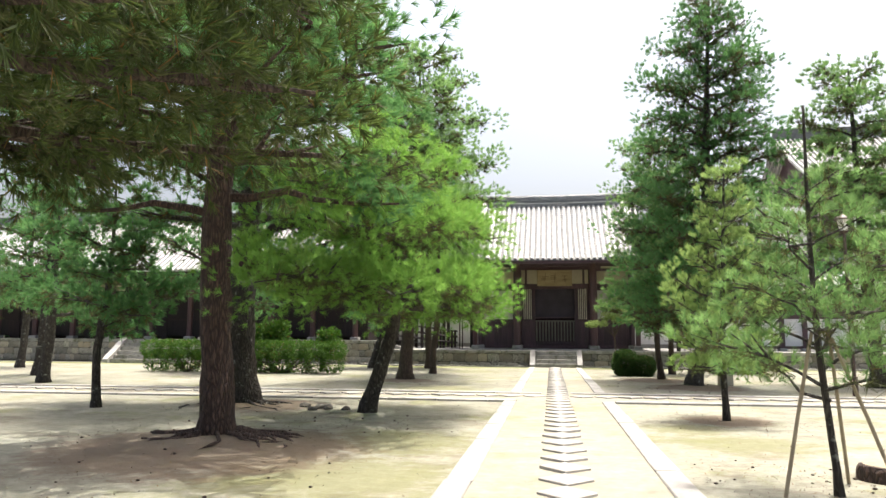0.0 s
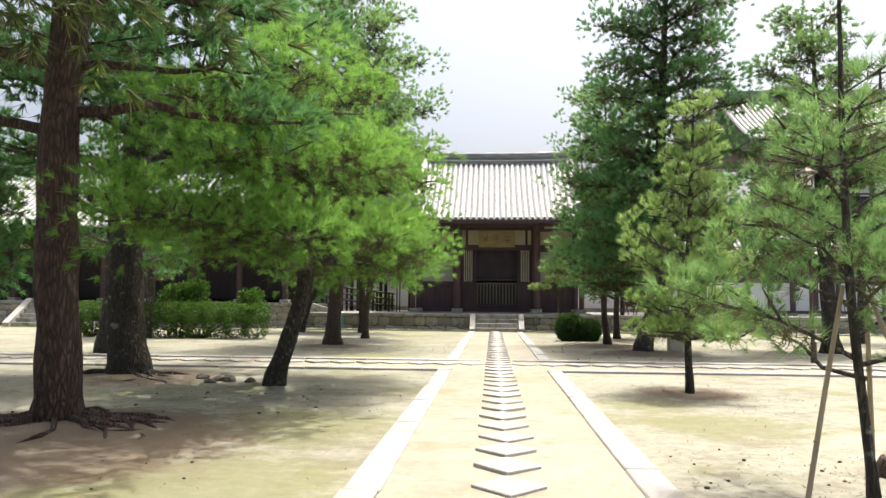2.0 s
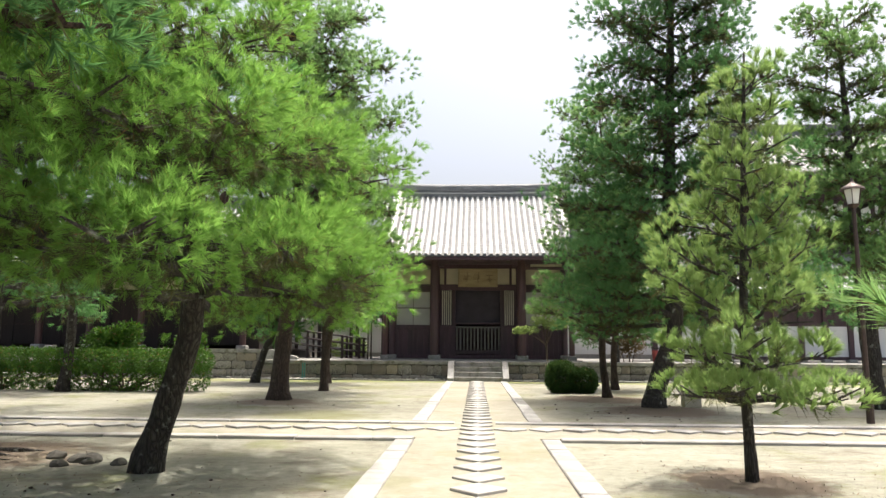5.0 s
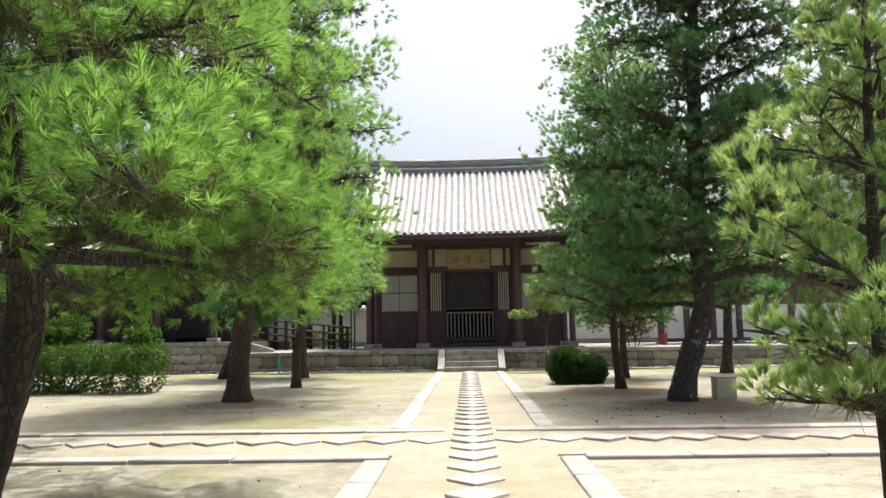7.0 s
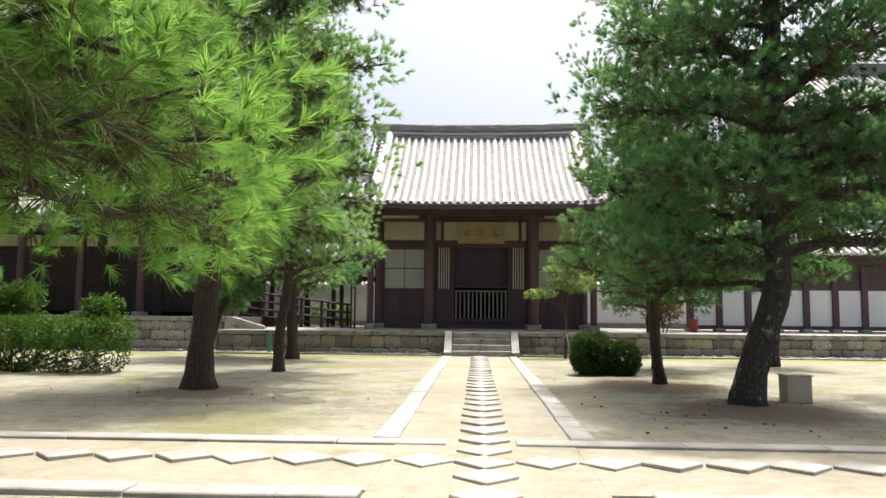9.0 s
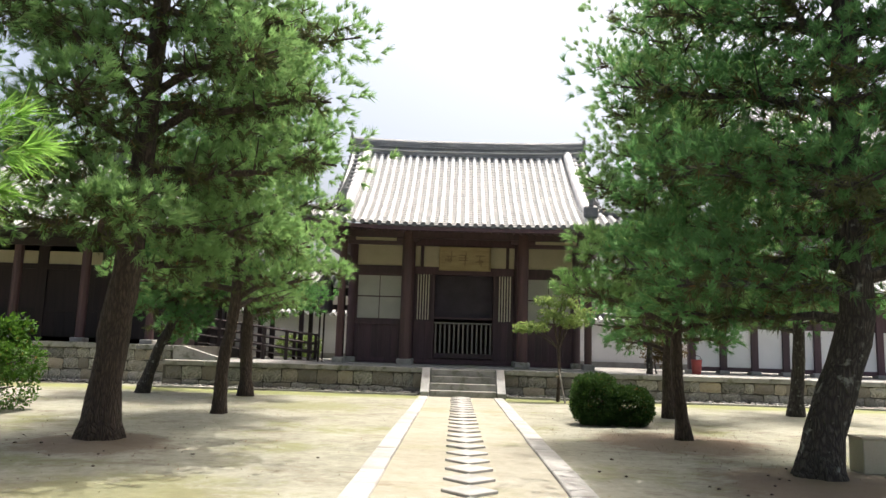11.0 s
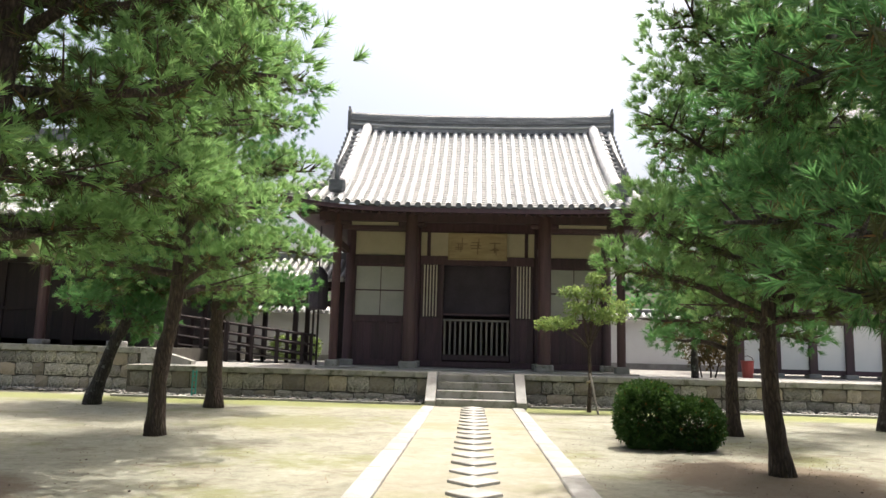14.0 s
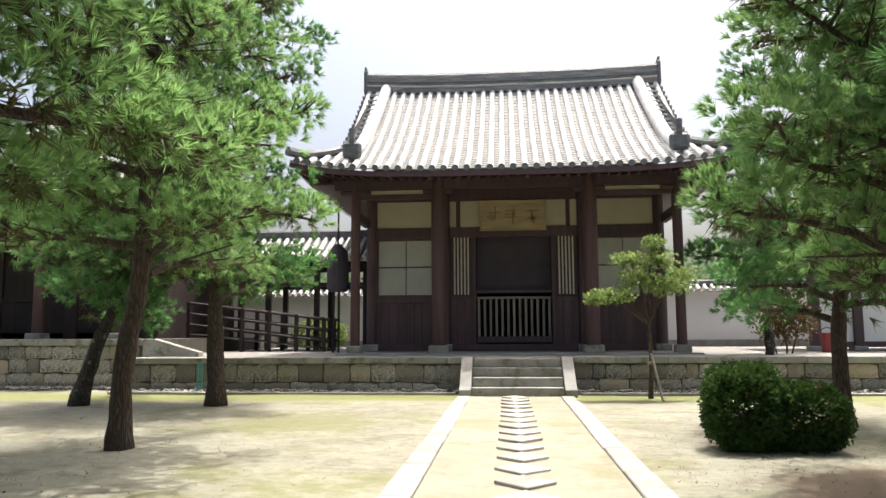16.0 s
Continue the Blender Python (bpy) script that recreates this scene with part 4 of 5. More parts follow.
def pine(label, trunk, limbs, material, bark, seed, tuft=(22, 0.13, 0.0035), dens=60.0, spread=(0.1, 0.95), pad=0.3, up=0.75, roots=0, pads=(), flare=1.5, group="", puff=1.0, cones=0, core=1.0):
    """trunk: stations (x, y, z, radius); limbs: (z, bearing in degrees, length, rise, droop, share of the limb that is bare); pads: further clumps (x, y, z, rx, ry, rz, tufts)."""
    r, rs = random.Random(seed), np.random.RandomState(seed)
    base = trunk[0]
    tree = thing("pine_tree", (base[0], base[1], 0), label, "tree", group)
    st = smooth_pts(trunk)
    b = bmesh.new()
    rad = [p[3] * (1 + (flare - 1) * max(0, 1 - p[2] / 0.5) ** 2 if p[2] < 0.5 else 1) for p in st]
    tube(b, [(p[0], p[1], p[2] - (0.12 if i == 0 else 0)) for i, p in enumerate(st)], rad, 14, wobble=0.28)
    part("trunk", b, bark, tree, smooth=True)
    tips, axes, inner, inner_ax = [], [], [], []
    for z, bearing, length, rise, droop, bare in limbs:
        at, tr = trunk_at(st, z)
        a = radians(bearing)
        d = Vector((math.sin(a), math.cos(a), 0))
        pts = limb_points(at, d, length, rise, droop, r)
        b = bmesh.new()
        r0 = min(tr * 0.6, 0.02 + 0.022 * length)
        tube(b, pts, [r0 * (1 - 0.16 * k) for k in range(6)], 6)
        n = int(1.7 * dens * length * (1 - bare) * (0.6 + 0.25 * length))
        for k in range(max(2, int(length * 3.0 * (1 - bare)) + 1)):
            f = bare + (1 - bare) * r.uniform(0.05, 0.95)
            i = min(4, int(f * 5))
            p = pts[i].lerp(pts[i + 1], f * 5 - i)
            sd = (d * r.uniform(0.2, 0.9) + Vector((-d.y, d.x, 0)) * r.choice((-1, 1)) * r.uniform(0.5, 1.0) + Vector((0, 0, r.uniform(0.0, 0.5)))).normalized()
            tube(b, [p, p + sd * (0.3 * length * (1.1 - f) + 0.2)], [0.012 + 0.004 * length, 0.006], 4, cap=False)
        part("limb", b, bark, tree)
        P = np.array([tuple(q) for q in pts])
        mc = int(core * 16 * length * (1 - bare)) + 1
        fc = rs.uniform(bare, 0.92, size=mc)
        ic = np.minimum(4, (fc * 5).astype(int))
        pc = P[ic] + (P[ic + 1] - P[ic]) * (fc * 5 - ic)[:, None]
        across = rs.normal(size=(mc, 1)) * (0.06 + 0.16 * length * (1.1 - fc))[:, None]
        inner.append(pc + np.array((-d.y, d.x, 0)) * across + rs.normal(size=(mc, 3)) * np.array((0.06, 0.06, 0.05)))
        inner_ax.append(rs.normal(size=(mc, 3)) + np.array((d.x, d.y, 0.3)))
        clumps = max(2, int(length * 2.4 * (1 - bare)) + 2)
        for c in range(clumps):
            f = min(1.0, bare + (1 - bare) * ((c + r.uniform(0.3, 1.0)) / clumps) ** 0.8)
            i = min(4, int(f * 5))
            ctr = P[i] + (P[i + 1] - P[i]) * (f * 5 - i)
            wide = puff * (0.19 + 0.085 * length) * r.uniform(0.7, 1.3)
            ctr = ctr + np.array((-d.y, d.x, 0)) * (r.uniform(-1, 1) * (0.1 + 0.28 * length * (1.15 - f))) + np.array((0, 0, r.uniform(-0.25, 0.45) * wide))
            m = max(5, n // clumps)
            u = rs.normal(size=(m, 3)) + np.array((d.x * 0.3, d.y * 0.3, 0.4))
            u /= np.linalg.norm(u, axis=1, keepdims=True)
            k = rs.uniform(0.3, 1.0, size=(m, 1)) ** 0.4
            lump = 1 + 0.25 * np.sin(u[:, :1] * 5 + c) * np.cos(u[:, 1:2] * 6 + seed)
            tips.append(ctr + u * k * lump * np.array((wide * r.uniform(0.75, 1.5), wide * r.uniform(0.75, 1.5), wide * (0.45 + pad) * r.uniform(0.7, 1.15))) + np.array((0, 0, 0.05)))
            ax = u * 0.8 + np.array((d.x * 0.2, d.y * 0.2, up * 0.7)) + rs.normal(size=(m, 3)) * 0.22
            axes.append(ax / np.linalg.norm(ax, axis=1, keepdims=True))
    for px, py, pz, rx, ry, rz, m in pads:
        u = rs.normal(size=(m, 3))
        u /= np.linalg.norm(u, axis=1, keepdims=True)
        u *= rs.uniform(0.45, 1.0, size=(m, 1)) ** 0.6
        tips.append(np.array((px, py, pz)) + u * np.array((rx, ry, rz)))
        ax = u * 0.7 + np.array((0, 0, up)) + rs.normal(size=(m, 3)) * 0.35
        axes.append(ax / np.linalg.norm(ax, axis=1, keepdims=True))
    tips, axes = np.concatenate(tips), np.concatenate(axes)
    v = needles(tips, axes, tuft[0], tuft[1], tuft[2], spread, rs)
    # dark old needles along the limbs, deepening the crown's inner shade by colour
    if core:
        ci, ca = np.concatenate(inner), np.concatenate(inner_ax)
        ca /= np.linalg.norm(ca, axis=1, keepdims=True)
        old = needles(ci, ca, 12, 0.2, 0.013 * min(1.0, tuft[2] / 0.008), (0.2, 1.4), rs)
        part("old_needles", triangle_mesh("old_needles", old, NEEDLE_INNER_SHADE), NEEDLE_INNER_SHADE, tree, "brownish old needles, coloured dark for the shade inside the crown")
    part("crown", triangle_mesh("crown", v, material), material, tree)
    for k in range(cones):
        q = tips[rs.randint(len(tips))]
        b = bmesh.new()
        bmesh.ops.create_icosphere(b, subdivisions=2, radius=0.032, matrix=Matrix.Translation(q) @ Matrix.Diagonal((1, 1, 1.35, 1)))
        for v2 in b.verts:
            v2.co += (v2.co - Vector(q)) * 0.35 * noise.noise(v2.co * 60)
        part("cone", b, BARK_RED, tree)
    for k in range(roots):
        a = 2 * math.pi * (k + r.uniform(-0.3, 0.3)) / roots
        if k % 2:
            a = r.uniform(-0.9, 0.35)
        ln = r.uniform(0.9, 1.9) * min(1, base[3] * 4)
        thick, twist = r.uniform(0.1, 0.27), r.uniform(0.4, 1.0) * r.choice((-1, 1))
        pts, x, y = [], base[0], base[1]
        for j in range(7):
            f = j / 6
            bend = a + twist * math.sin(f * 3.4 + k) * f
            x, y = base[0] + math.cos(bend) * (0.15 + ln * f), base[1] + math.sin(bend) * (0.15 + ln * f)
            pts.append((x, y, ground_height(x, y) + 0.02 * (1 - f) + 0.025 * math.sin(j * 2.1 + k) - 0.035 * f))
        b = bmesh.new()
        tube(b, pts, [thick * base[3] * (1 - 0.75 * j / 6) for j in range(7)], 7, wobble=0.3)
        part("root", b, bark, tree, smooth=True)
    return tree


def tier_limbs(z0, z1, count, radius, seed, bare=0.15, rise=0.25, droop=0.2, spin=137.5, jitter=0.2):
    """Limbs spiralling up a trunk; radius: a function of the height's share 0..1."""
    r = random.Random(seed)
    out = []
    for k in range(count):
        f = (k + 0.5) / count
        out.append((z0 + (z1 - z0) * f, (spin * k + r.uniform(-20, 20)) % 360, max(0.15, radius(f) * r.uniform(1 - jitter, 1 + jitter)), rise + r.uniform(-0.1, 0.1) + 0.35 * f, droop, bare))
    return out


FAR = (20, 0.18, 0.012)
FINE = (34, 0.135, 0.0055)
MID = (22, 0.16, 0.0072)
NEAR = (40, 0.135, 0.003)

# tall red-barked pine with spreading roots
pine("tall red-barked pine with bare lower limbs and exposed roots", [(-4.65, 9.7, 0, 0.25), (-4.72, 9.7, 1.5, 0.215), (-4.8, 9.72, 3.2, 0.2), (-4.72, 9.75, 5.0, 0.17), (-4.6, 9.8, 7.5, 0.1), (-4.6, 9.8, 10.0, 0.03)],
     [(3.5, 90, 2.6, 0.05, 0.12, 0.75), (3.3, 265, 2.2, 0.1, 0.1, 0.75), (3.9, 250, 2.8, 0.25, 0.25, 0.55), (3.95, 80, 2.0, 0.1, 0.1, 0.6), (4.8, 185, 3.4, 0.1, 0.1, 0.3), (4.7, 215, 3.6, 0.1, 0.1, 0.3), (5.4, 205, 3.6, 0.12, 0.1, 0.25), (6.0, 200, 3.0, 0.15, 0.1, 0.2)] + tier_limbs(4.3, 9.8, 27, lambda f: 3.0 * (1 - f) + 0.8, 1, 0.2), NEEDLE_DARK, BARK_RED, 11, MID, 62, core=0.7, roots=17, flare=1.35)
# thick lichen-spotted black pine
pine("thick dark-barked pine spotted with pale lichen", [(-6.6, 15.0, 0, 0.36), (-6.72, 15.0, 1.2, 0.31), (-6.75, 15.05, 3.0, 0.27), (-6.6, 15.1, 5.0, 0.22), (-6.5, 15.2, 8.0, 0.13), (-6.4, 15.2, 11.0, 0.03)],
     tier_limbs(3.2, 10.8, 32, lambda f: 3.6 * (1 - f) + 0.7, 2, 0.2), NEEDLE_DARK, BARK_DARK, 12, FAR, 40, roots=7, flare=1.4)
# leaning pine with a low bright crown
pine("leaning pine with a low wide bright green crown", [(-3.6, 13.85, 0, 0.165), (-3.3, 13.7, 0.8, 0.14), (-3.0, 13.5, 1.7, 0.12), (-2.85, 13.0, 2.6, 0.09), (-2.85, 12.6, 3.5, 0.06), (-2.9, 12.4, 4.9, 0.02)],
     [(1.9, 165, 3.4, 0.12, 0.05, 0.4), (2.1, 195, 4.0, 0.1, 0.05, 0.35), (2.2, 215, 3.4, 0.15, 0.05, 0.35), (2.0, 140, 2.2, 0.2, 0.1, 0.3), (2.3, 100, 1.6, 0.2, 0.1, 0.3), (2.3, 60, 1.8, 0.2, 0.1, 0.3), (2.4, 20, 3.0, 0.15, 0.1, 0.35), (2.5, 330, 2.2, 0.2, 0.1, 0.3), (2.3, 250, 2.2, 0.2, 0.1, 0.3), (2.8, 180, 3.2, 0.12, 0.05, 0.3), (3.0, 150, 2.2, 0.2, 0.1, 0.25), (3.0, 215, 2.6, 0.2, 0.1, 0.25), (3.1, 90, 1.5, 0.3, 0.1, 0.2), (3.2, 300, 1.5, 0.3, 0.1, 0.2), (3.4, 0, 1.2, 0.4, 0.1, 0.1), (3.6, 200, 2.6, 0.2, 0.1, 0.2), (3.7, 160, 2.4, 0.25, 0.1, 0.2), (3.9, 235, 1.9, 0.25, 0.1, 0.15), (4.0, 120, 1.5, 0.3, 0.1, 0.15), (3.4, 40, 2.6, 0.12, 0.1, 0.25), (2.7, 5, 3.4, 0.1, 0.1, 0.3), (3.1, 340, 2.8, 0.12, 0.1, 0.25), (3.8, 10, 2.4, 0.2, 0.1, 0.2), (4.2, 180, 1.5, 0.35, 0.1, 0.1), (4.3, 320, 1.4, 0.3, 0.1, 0.1), (2.2, 300, 2.4, 0.1, 0.1, 0.3), (2.0, 15, 3.2, 0.02, 0.05, 0.25), (1.95, 345, 2.6, 0.02, 0.05, 0.25), (2.1, 45, 2.4, 0.04, 0.06, 0.25), (2.6, 355, 4.0, 0.05, 0.06, 0.3)],
     NEEDLE_BRIGHT, BARK_DARK, 13, NEAR, 70, pad=0.5, flare=1.3, cones=40, core=3.0)
# pine overhanging from beside the path; its needle colour includes deep shade
pine("old pine overhanging the path's edge, drooping needles coloured as in shade", [(-5.6, 3.4, 0, 0.22), (-5.5, 3.4, 2.0, 0.19), (-5.3, 3.5, 4.2, 0.15), (-5.2, 3.5, 7.0, 0.08)],
     [(3.1, 75, 4.0, 0.04, 0.05, 0.35), (3.0, 60, 4.2, 0.08, 0.08, 0.3), (3.1, 95, 3.6, 0.1, 0.1, 0.3), (3.3, 45, 3.2, 0.1, 0.08, 0.3), (3.6, 80, 4.0, 0.12, 0.08, 0.3), (3.8, 60, 3.9, 0.1, 0.05, 0.25), (4.2, 70, 3.6, 0.15, 0.1, 0.2), (4.3, 100, 3.4, 0.1, 0.1, 0.2), (3.0, 20, 3.2, 0.1, 0.1, 0.25), (2.9, 40, 2.6, 0.05, 0.05, 0.3), (3.6, 350, 2.8, 0.1, 0.1, 0.2)] + tier_limbs(4.4, 7, 14, lambda f: 3.4 * (1 - f) + 0.8, 3, 0.2),
     NEEDLE_OLIVE_SHADED, BARK_BROWN, 14, (22, 0.14, 0.0055), 56, pad=0.45, up=0.3)
# slim pine further out
pine("slim young pine with thin dark trunk", [(-9.45, 14.1, 0, 0.09), (-9.5, 14.1, 1.2, 0.08), (-9.3, 14.1, 3.0, 0.05), (-9.3, 14.1, 5.0, 0.02)],
     tier_limbs(1.4, 4.9, 14, lambda f: 1.9 * (1 - f) + 0.3, 4), NEEDLE_DARK, BARK_DARK, 15, FAR, 50)
# row on the left towards the hall
pine("broad dense pine with a tall dark crown", [(-4.95, 24.2, 0, 0.25), (-4.85, 24.2, 1.5, 0.2), (-4.7, 24.2, 3.0, 0.17), (-4.6, 24.2, 6.0, 0.12), (-4.5, 24.2, 11.5, 0.02)],
     tier_limbs(2.3, 11.3, 48, lambda f: 2.35 + 0.65 * math.sin(f * 2.6) - 1.8 * f * f, 5, 0.12, jitter=0.13), NEEDLE_MID, BARK_BROWN, 16, (26, 0.155, 0.0078), 48, puff=1.15, pad=0.45, core=2.0)
pine("slender pine with curved trunk and light green crown", [(-4.68, 28.5, 0, 0.13), (-4.66, 28.5, 1.0, 0.118), (-4.5, 28.5, 2.2, 0.11), (-4.4, 28.5, 5.0, 0.09), (-4.3, 28.5, 9.4, 0.02)],
     tier_limbs(2.1, 9.2, 44, lambda f: 2.45 - 1.5 * f, 6, 0.12, jitter=0.13), NEEDLE_MID, BARK_BROWN, 17, FINE, 44)
pine("straight pine rising close to the stone platform", [(-5.75, 34.0, 0, 0.18), (-5.8, 34.0, 1.5, 0.15), (-5.8, 34.0, 4.0, 0.12), (-5.6, 34.0, 10.2, 0.02)],
     tier_limbs(2.0, 10.0, 38, lambda f: 2.4 - 1.3 * f, 7), NEEDLE_DARK, BARK_BROWN, 18, (19, 0.16, 0.0105), 46)
pine("dark leaning pine near the stone platform", [(-8.55, 33.9, 0, 0.15), (-8.2, 33.9, 1.2, 0.13), (-7.8, 33.9, 2.6, 0.11), (-7.6, 33.9, 8.2, 0.02)],
     tier_limbs(1.6, 8.0, 30, lambda f: 2.4 - 1.5 * f, 8), NEEDLE_DARK, BARK_DARK, 19, FAR, 46)
# right side
pine("young conical pine with upright candle shoots", [(3.1, 14.0, 0, 0.06), (3.08, 14.0, 1.2, 0.05), (3.15, 14.0, 3.0, 0.035), (3.25, 14.0, 4.9, 0.012)],
     [(z + 0.05 * (k % 2), 72 * k + 40 * w + 9 * (k % 3), l * (1.0, 0.8, 1.1, 0.9, 0.7)[k], min(0.6, 0.08 + 0.22 * w), 0.0, 0.15) for w, (z, l) in enumerate(((0.85, 1.2), (1.1, 1.1), (1.6, 0.98), (2.1, 0.82), (2.6, 0.7), (3.05, 0.58), (3.5, 0.48), (3.9, 0.4), (4.35, 0.34))) for k in range(5)], NEEDLE_YOUNG, BARK_DARK, 20, (44, 0.125, 0.0034), 60, pad=0.7, up=1.6, spread=(0.1, 0.6), puff=0.52, core=0.4, cones=14)
pine("tall dark pine with a bent trunk and layered crown", [(4.2, 22.95, 0, 0.28), (4.35, 22.95, 0.8, 0.22), (4.75, 22.95, 2.0, 0.2), (4.7, 22.95, 3.5, 0.18), (4.8, 22.95, 7.0, 0.12), (5.1, 22.95, 12.6, 0.02)],
     [(1.9, 275, 1.9, 0.15, 0.15, 0.35), (2.2, 250, 2.6, 0.12, 0.1, 0.3)] + tier_limbs(2.2, 6.3, 28, lambda f: 3.2 - 1.1 * f, 10, 0.15, 0.15) + tier_limbs(6.6, 12.3, 38, lambda f: 1.85 + 0.3 * math.sin(f * 3) - 1.4 * f * f, 11, 0.12), NEEDLE_DARK, BARK_DARK, 21, (26, 0.145, 0.007), 46, flare=1.3, puff=1.2, pad=0.45, core=1.8)
pine("pine with pale upright shoots beside the clipped bush", [(3.8, 26.6, 0, 0.12), (3.69, 26.6, 1.0, 0.1), (3.7, 26.6, 2.2, 0.09), (3.9, 26.6, 4.5, 0.06), (3.75, 26.6, 8.5, 0.015)],
     tier_limbs(1.65, 8.3, 56, lambda f: 1.8 - 0.95 * f ** 3, 12, 0.08, 0.35, 0.1), NEEDLE_MID, BARK_BROWN, 22, FINE, 46, up=1.0)
pine("slim pine behind the clipped bush", [(4.9, 31.35, 0, 0.12), (4.9, 31.35, 1.5, 0.1), (5.1, 31.35, 3.0, 0.08), (5.2, 31.35, 6.8, 0.02)],
     tier_limbs(1.5, 6.6, 36, lambda f: 1.95 - 0.9 * f * f, 13), NEEDLE_DARK, BARK_BROWN, 23, (26, 0.135, 0.0062), 48)
pine("sapling pine propped up by three bamboo stakes", [(2.68, 7.6, 0, 0.035), (2.56, 7.6, 1.4, 0.03), (2.53, 7.6, 2.6, 0.022), (2.54, 7.6, 3.85, 0.012)],
     tier_limbs(0.8, 3.0, 20, lambda f: 1.05 * (1 - f) + 0.2, 14, 0.25, 0.45, 0.1), NEEDLE_GREY, BARK_DARK, 24, (32, 0.125, 0.0026), 56, up=1.2, spread=(0.15, 0.85), puff=0.8, cones=5)
pine("tall grey-green pine beyond the lamp post", [(9.9, 24.2, 0, 0.24), (9.8, 24.2, 2.5, 0.2), (9.7, 24.2, 5, 0.14), (9.6, 24.2, 10.2, 0.02)],
     tier_limbs(2.2, 10, 32, lambda f: 2.4 - 1.3 * f, 15), NEEDLE_GREY, BARK_DARK, 25, FAR, 44, puff=1.25, pad=0.45, core=2.0)
# background pines
for k, (x, y, h, w) in enumerate([(-15.8, 20.8, 6.5, 2.4), (-18.8, 24.4, 9, 3.0), (-12.5, 27.5, 8, 2.8), (-10.2, 20.5, 8.5, 2.8), (-24, 30, 9, 3.2), (13.5, 30, 8, 2.6), (8.6, 33.0, 5.5, 2.0), (-20, 14, 8, 3.0)]):
    pine("distant pine with an open dark green crown", [(x, y, 0, 0.17), (x + 0.15, y, 2.0, 0.14), (x + 0.1, y, h, 0.02)], tier_limbs(2.0, h - 0.2, 18, lambda f: w * (1 - 0.75 * f), 30 + k), NEEDLE_DARK, BARK_DARK, 40 + k, (14, 0.2, 0.012), 30, group="background pines")


# ---- leafy shrubs and hedges ----
def leaves(centres, radii, counts, size, rs, shell=0.72):
    """Blades scattered over the outer shells of rounded masses."""
    out = []
    for c, rad, m in zip(centres, radii, counts):
        u = rs.normal(size=(m, 3))
        u /= np.linalg.norm(u, axis=1, keepdims=True)
        k = rs.uniform(shell, 1.03, size=(m, 1)) * (1 + 0.1 * np.sin(u[:, :1] * 7 + c[0]) * np.cos(u[:, 1:2] * 9))
        p = np.array(c) + np.sign(u) * np.abs(u) ** 0.8 * k * np.array(rad)
        d = u + rs.normal(size=u.shape) * 0.7
        d /= np.linalg.norm(d, axis=1, keepdims=True)
        w = np.cross(d, rs.normal(size=d.shape))
        w /= np.linalg.norm(w, axis=1, keepdims=True)
        s = size * rs.uniform(0.6, 1.3, size=(m, 1))
        v = np.empty((m, 3, 3))
        v[:, 0], v[:, 1], v[:, 2] = p - w * s * 0.4, p + w * s * 0.4, p + d * s
        keep = p[:, 2] > 0.02
        out.append(v[keep].reshape(-1, 3))
    return np.concatenate(out)


def shrub(name, label, foot, centres, radii, counts, size, material, seed, stems=5, shell=0.72, stem_r=0.03, fork=0.0):
    t = thing(name, (foot[0], foot[1], 0), label, "shrub")
    r = random.Random(seed)
    if fork:
        b = bmesh.new()
        tube(b, [(foot[0], foot[1], -0.05), (foot[0] + 0.04, foot[1], fork * 0.5), (foot[0], foot[1] - 0.05, fork + 0.05)], [stem_r * 1.2, stem_r, stem_r * 0.8], 8, wobble=0.2)
        part("trunk", b, BARK_BROWN, t)
    for k in range(stems):
        c = centres[k % len(centres)]
        b = bmesh.new()
        if fork:
            tube(b, [(foot[0], foot[1] - 0.04, fork), (foot[0] + (c[0] - foot[0]) * 0.5, foot[1] + (c[1] - foot[1]) * 0.5, fork + (c[2] - fork) * 0.7), c], [stem_r * 0.5, stem_r * 0.35, stem_r * 0.15], 6)
            part("branch", b, BARK_BROWN, t)
            continue
        tube(b, [(foot[0] + r.uniform(-0.1, 0.1), foot[1] + r.uniform(-0.1, 0.1), -0.05), (foot[0] + (c[0] - foot[0]) * 0.4 + r.uniform(-0.1, 0.1), foot[1] + (c[1] - foot[1]) * 0.4, c[2] * 0.5), (c[0] + r.uniform(-0.2, 0.2), c[1] + r.uniform(-0.2, 0.2), c[2])], [stem_r, stem_r * 0.8, stem_r * 0.4], 6)
        part("stem", b, BARK_BROWN, t)
    v = leaves(centres, radii, counts, size, np.random.RandomState(seed), shell)
    part("foliage", triangle_mesh("foliage", v, material), material, t)
    return t


shrub("clipped_bush", "clipped dark green evergreen bush, rounded and dense", (2.8, 29.1), [(2.78, 29.1, 0.51)], [(0.46, 0.5, 0.51)], [16000], 0.05, LEAF_BUSH, 51)
shrub("clipped_bush", "lower clipped evergreen bush grown against the taller one", (3.5, 29.15), [(3.46, 29.15, 0.39)], [(0.47, 0.49, 0.4)], [14000], 0.05, LEAF_BUSH, 52)
for k, (x0, x1, yy) in enumerate(((-16.6, -13.2, 28.2), (-13.2, -8.4, 28.0))):
    cs, rd, ct = [], [], []
    n = int((x1 - x0) / 0.6)
    for i in range(n):
        x = x0 + 0.3 + i * (x1 - x0 - 0.6) / (n - 1)
        cs.append((x, yy, 0.95))
        rd.append((0.55, 0.8, 0.38))
        ct.append(2400)
        cs.append((x, yy + 0.1, 0.45))
        rd.append((0.48, 0.62, 0.46))
        ct.append(1500)
    shrub("hedge", "flat-topped green hedge with bare dark stems below", ((x0 + x1) / 2, yy), cs, rd, ct, 0.062, LEAF_HEDGE, 60 + k, stems=14)
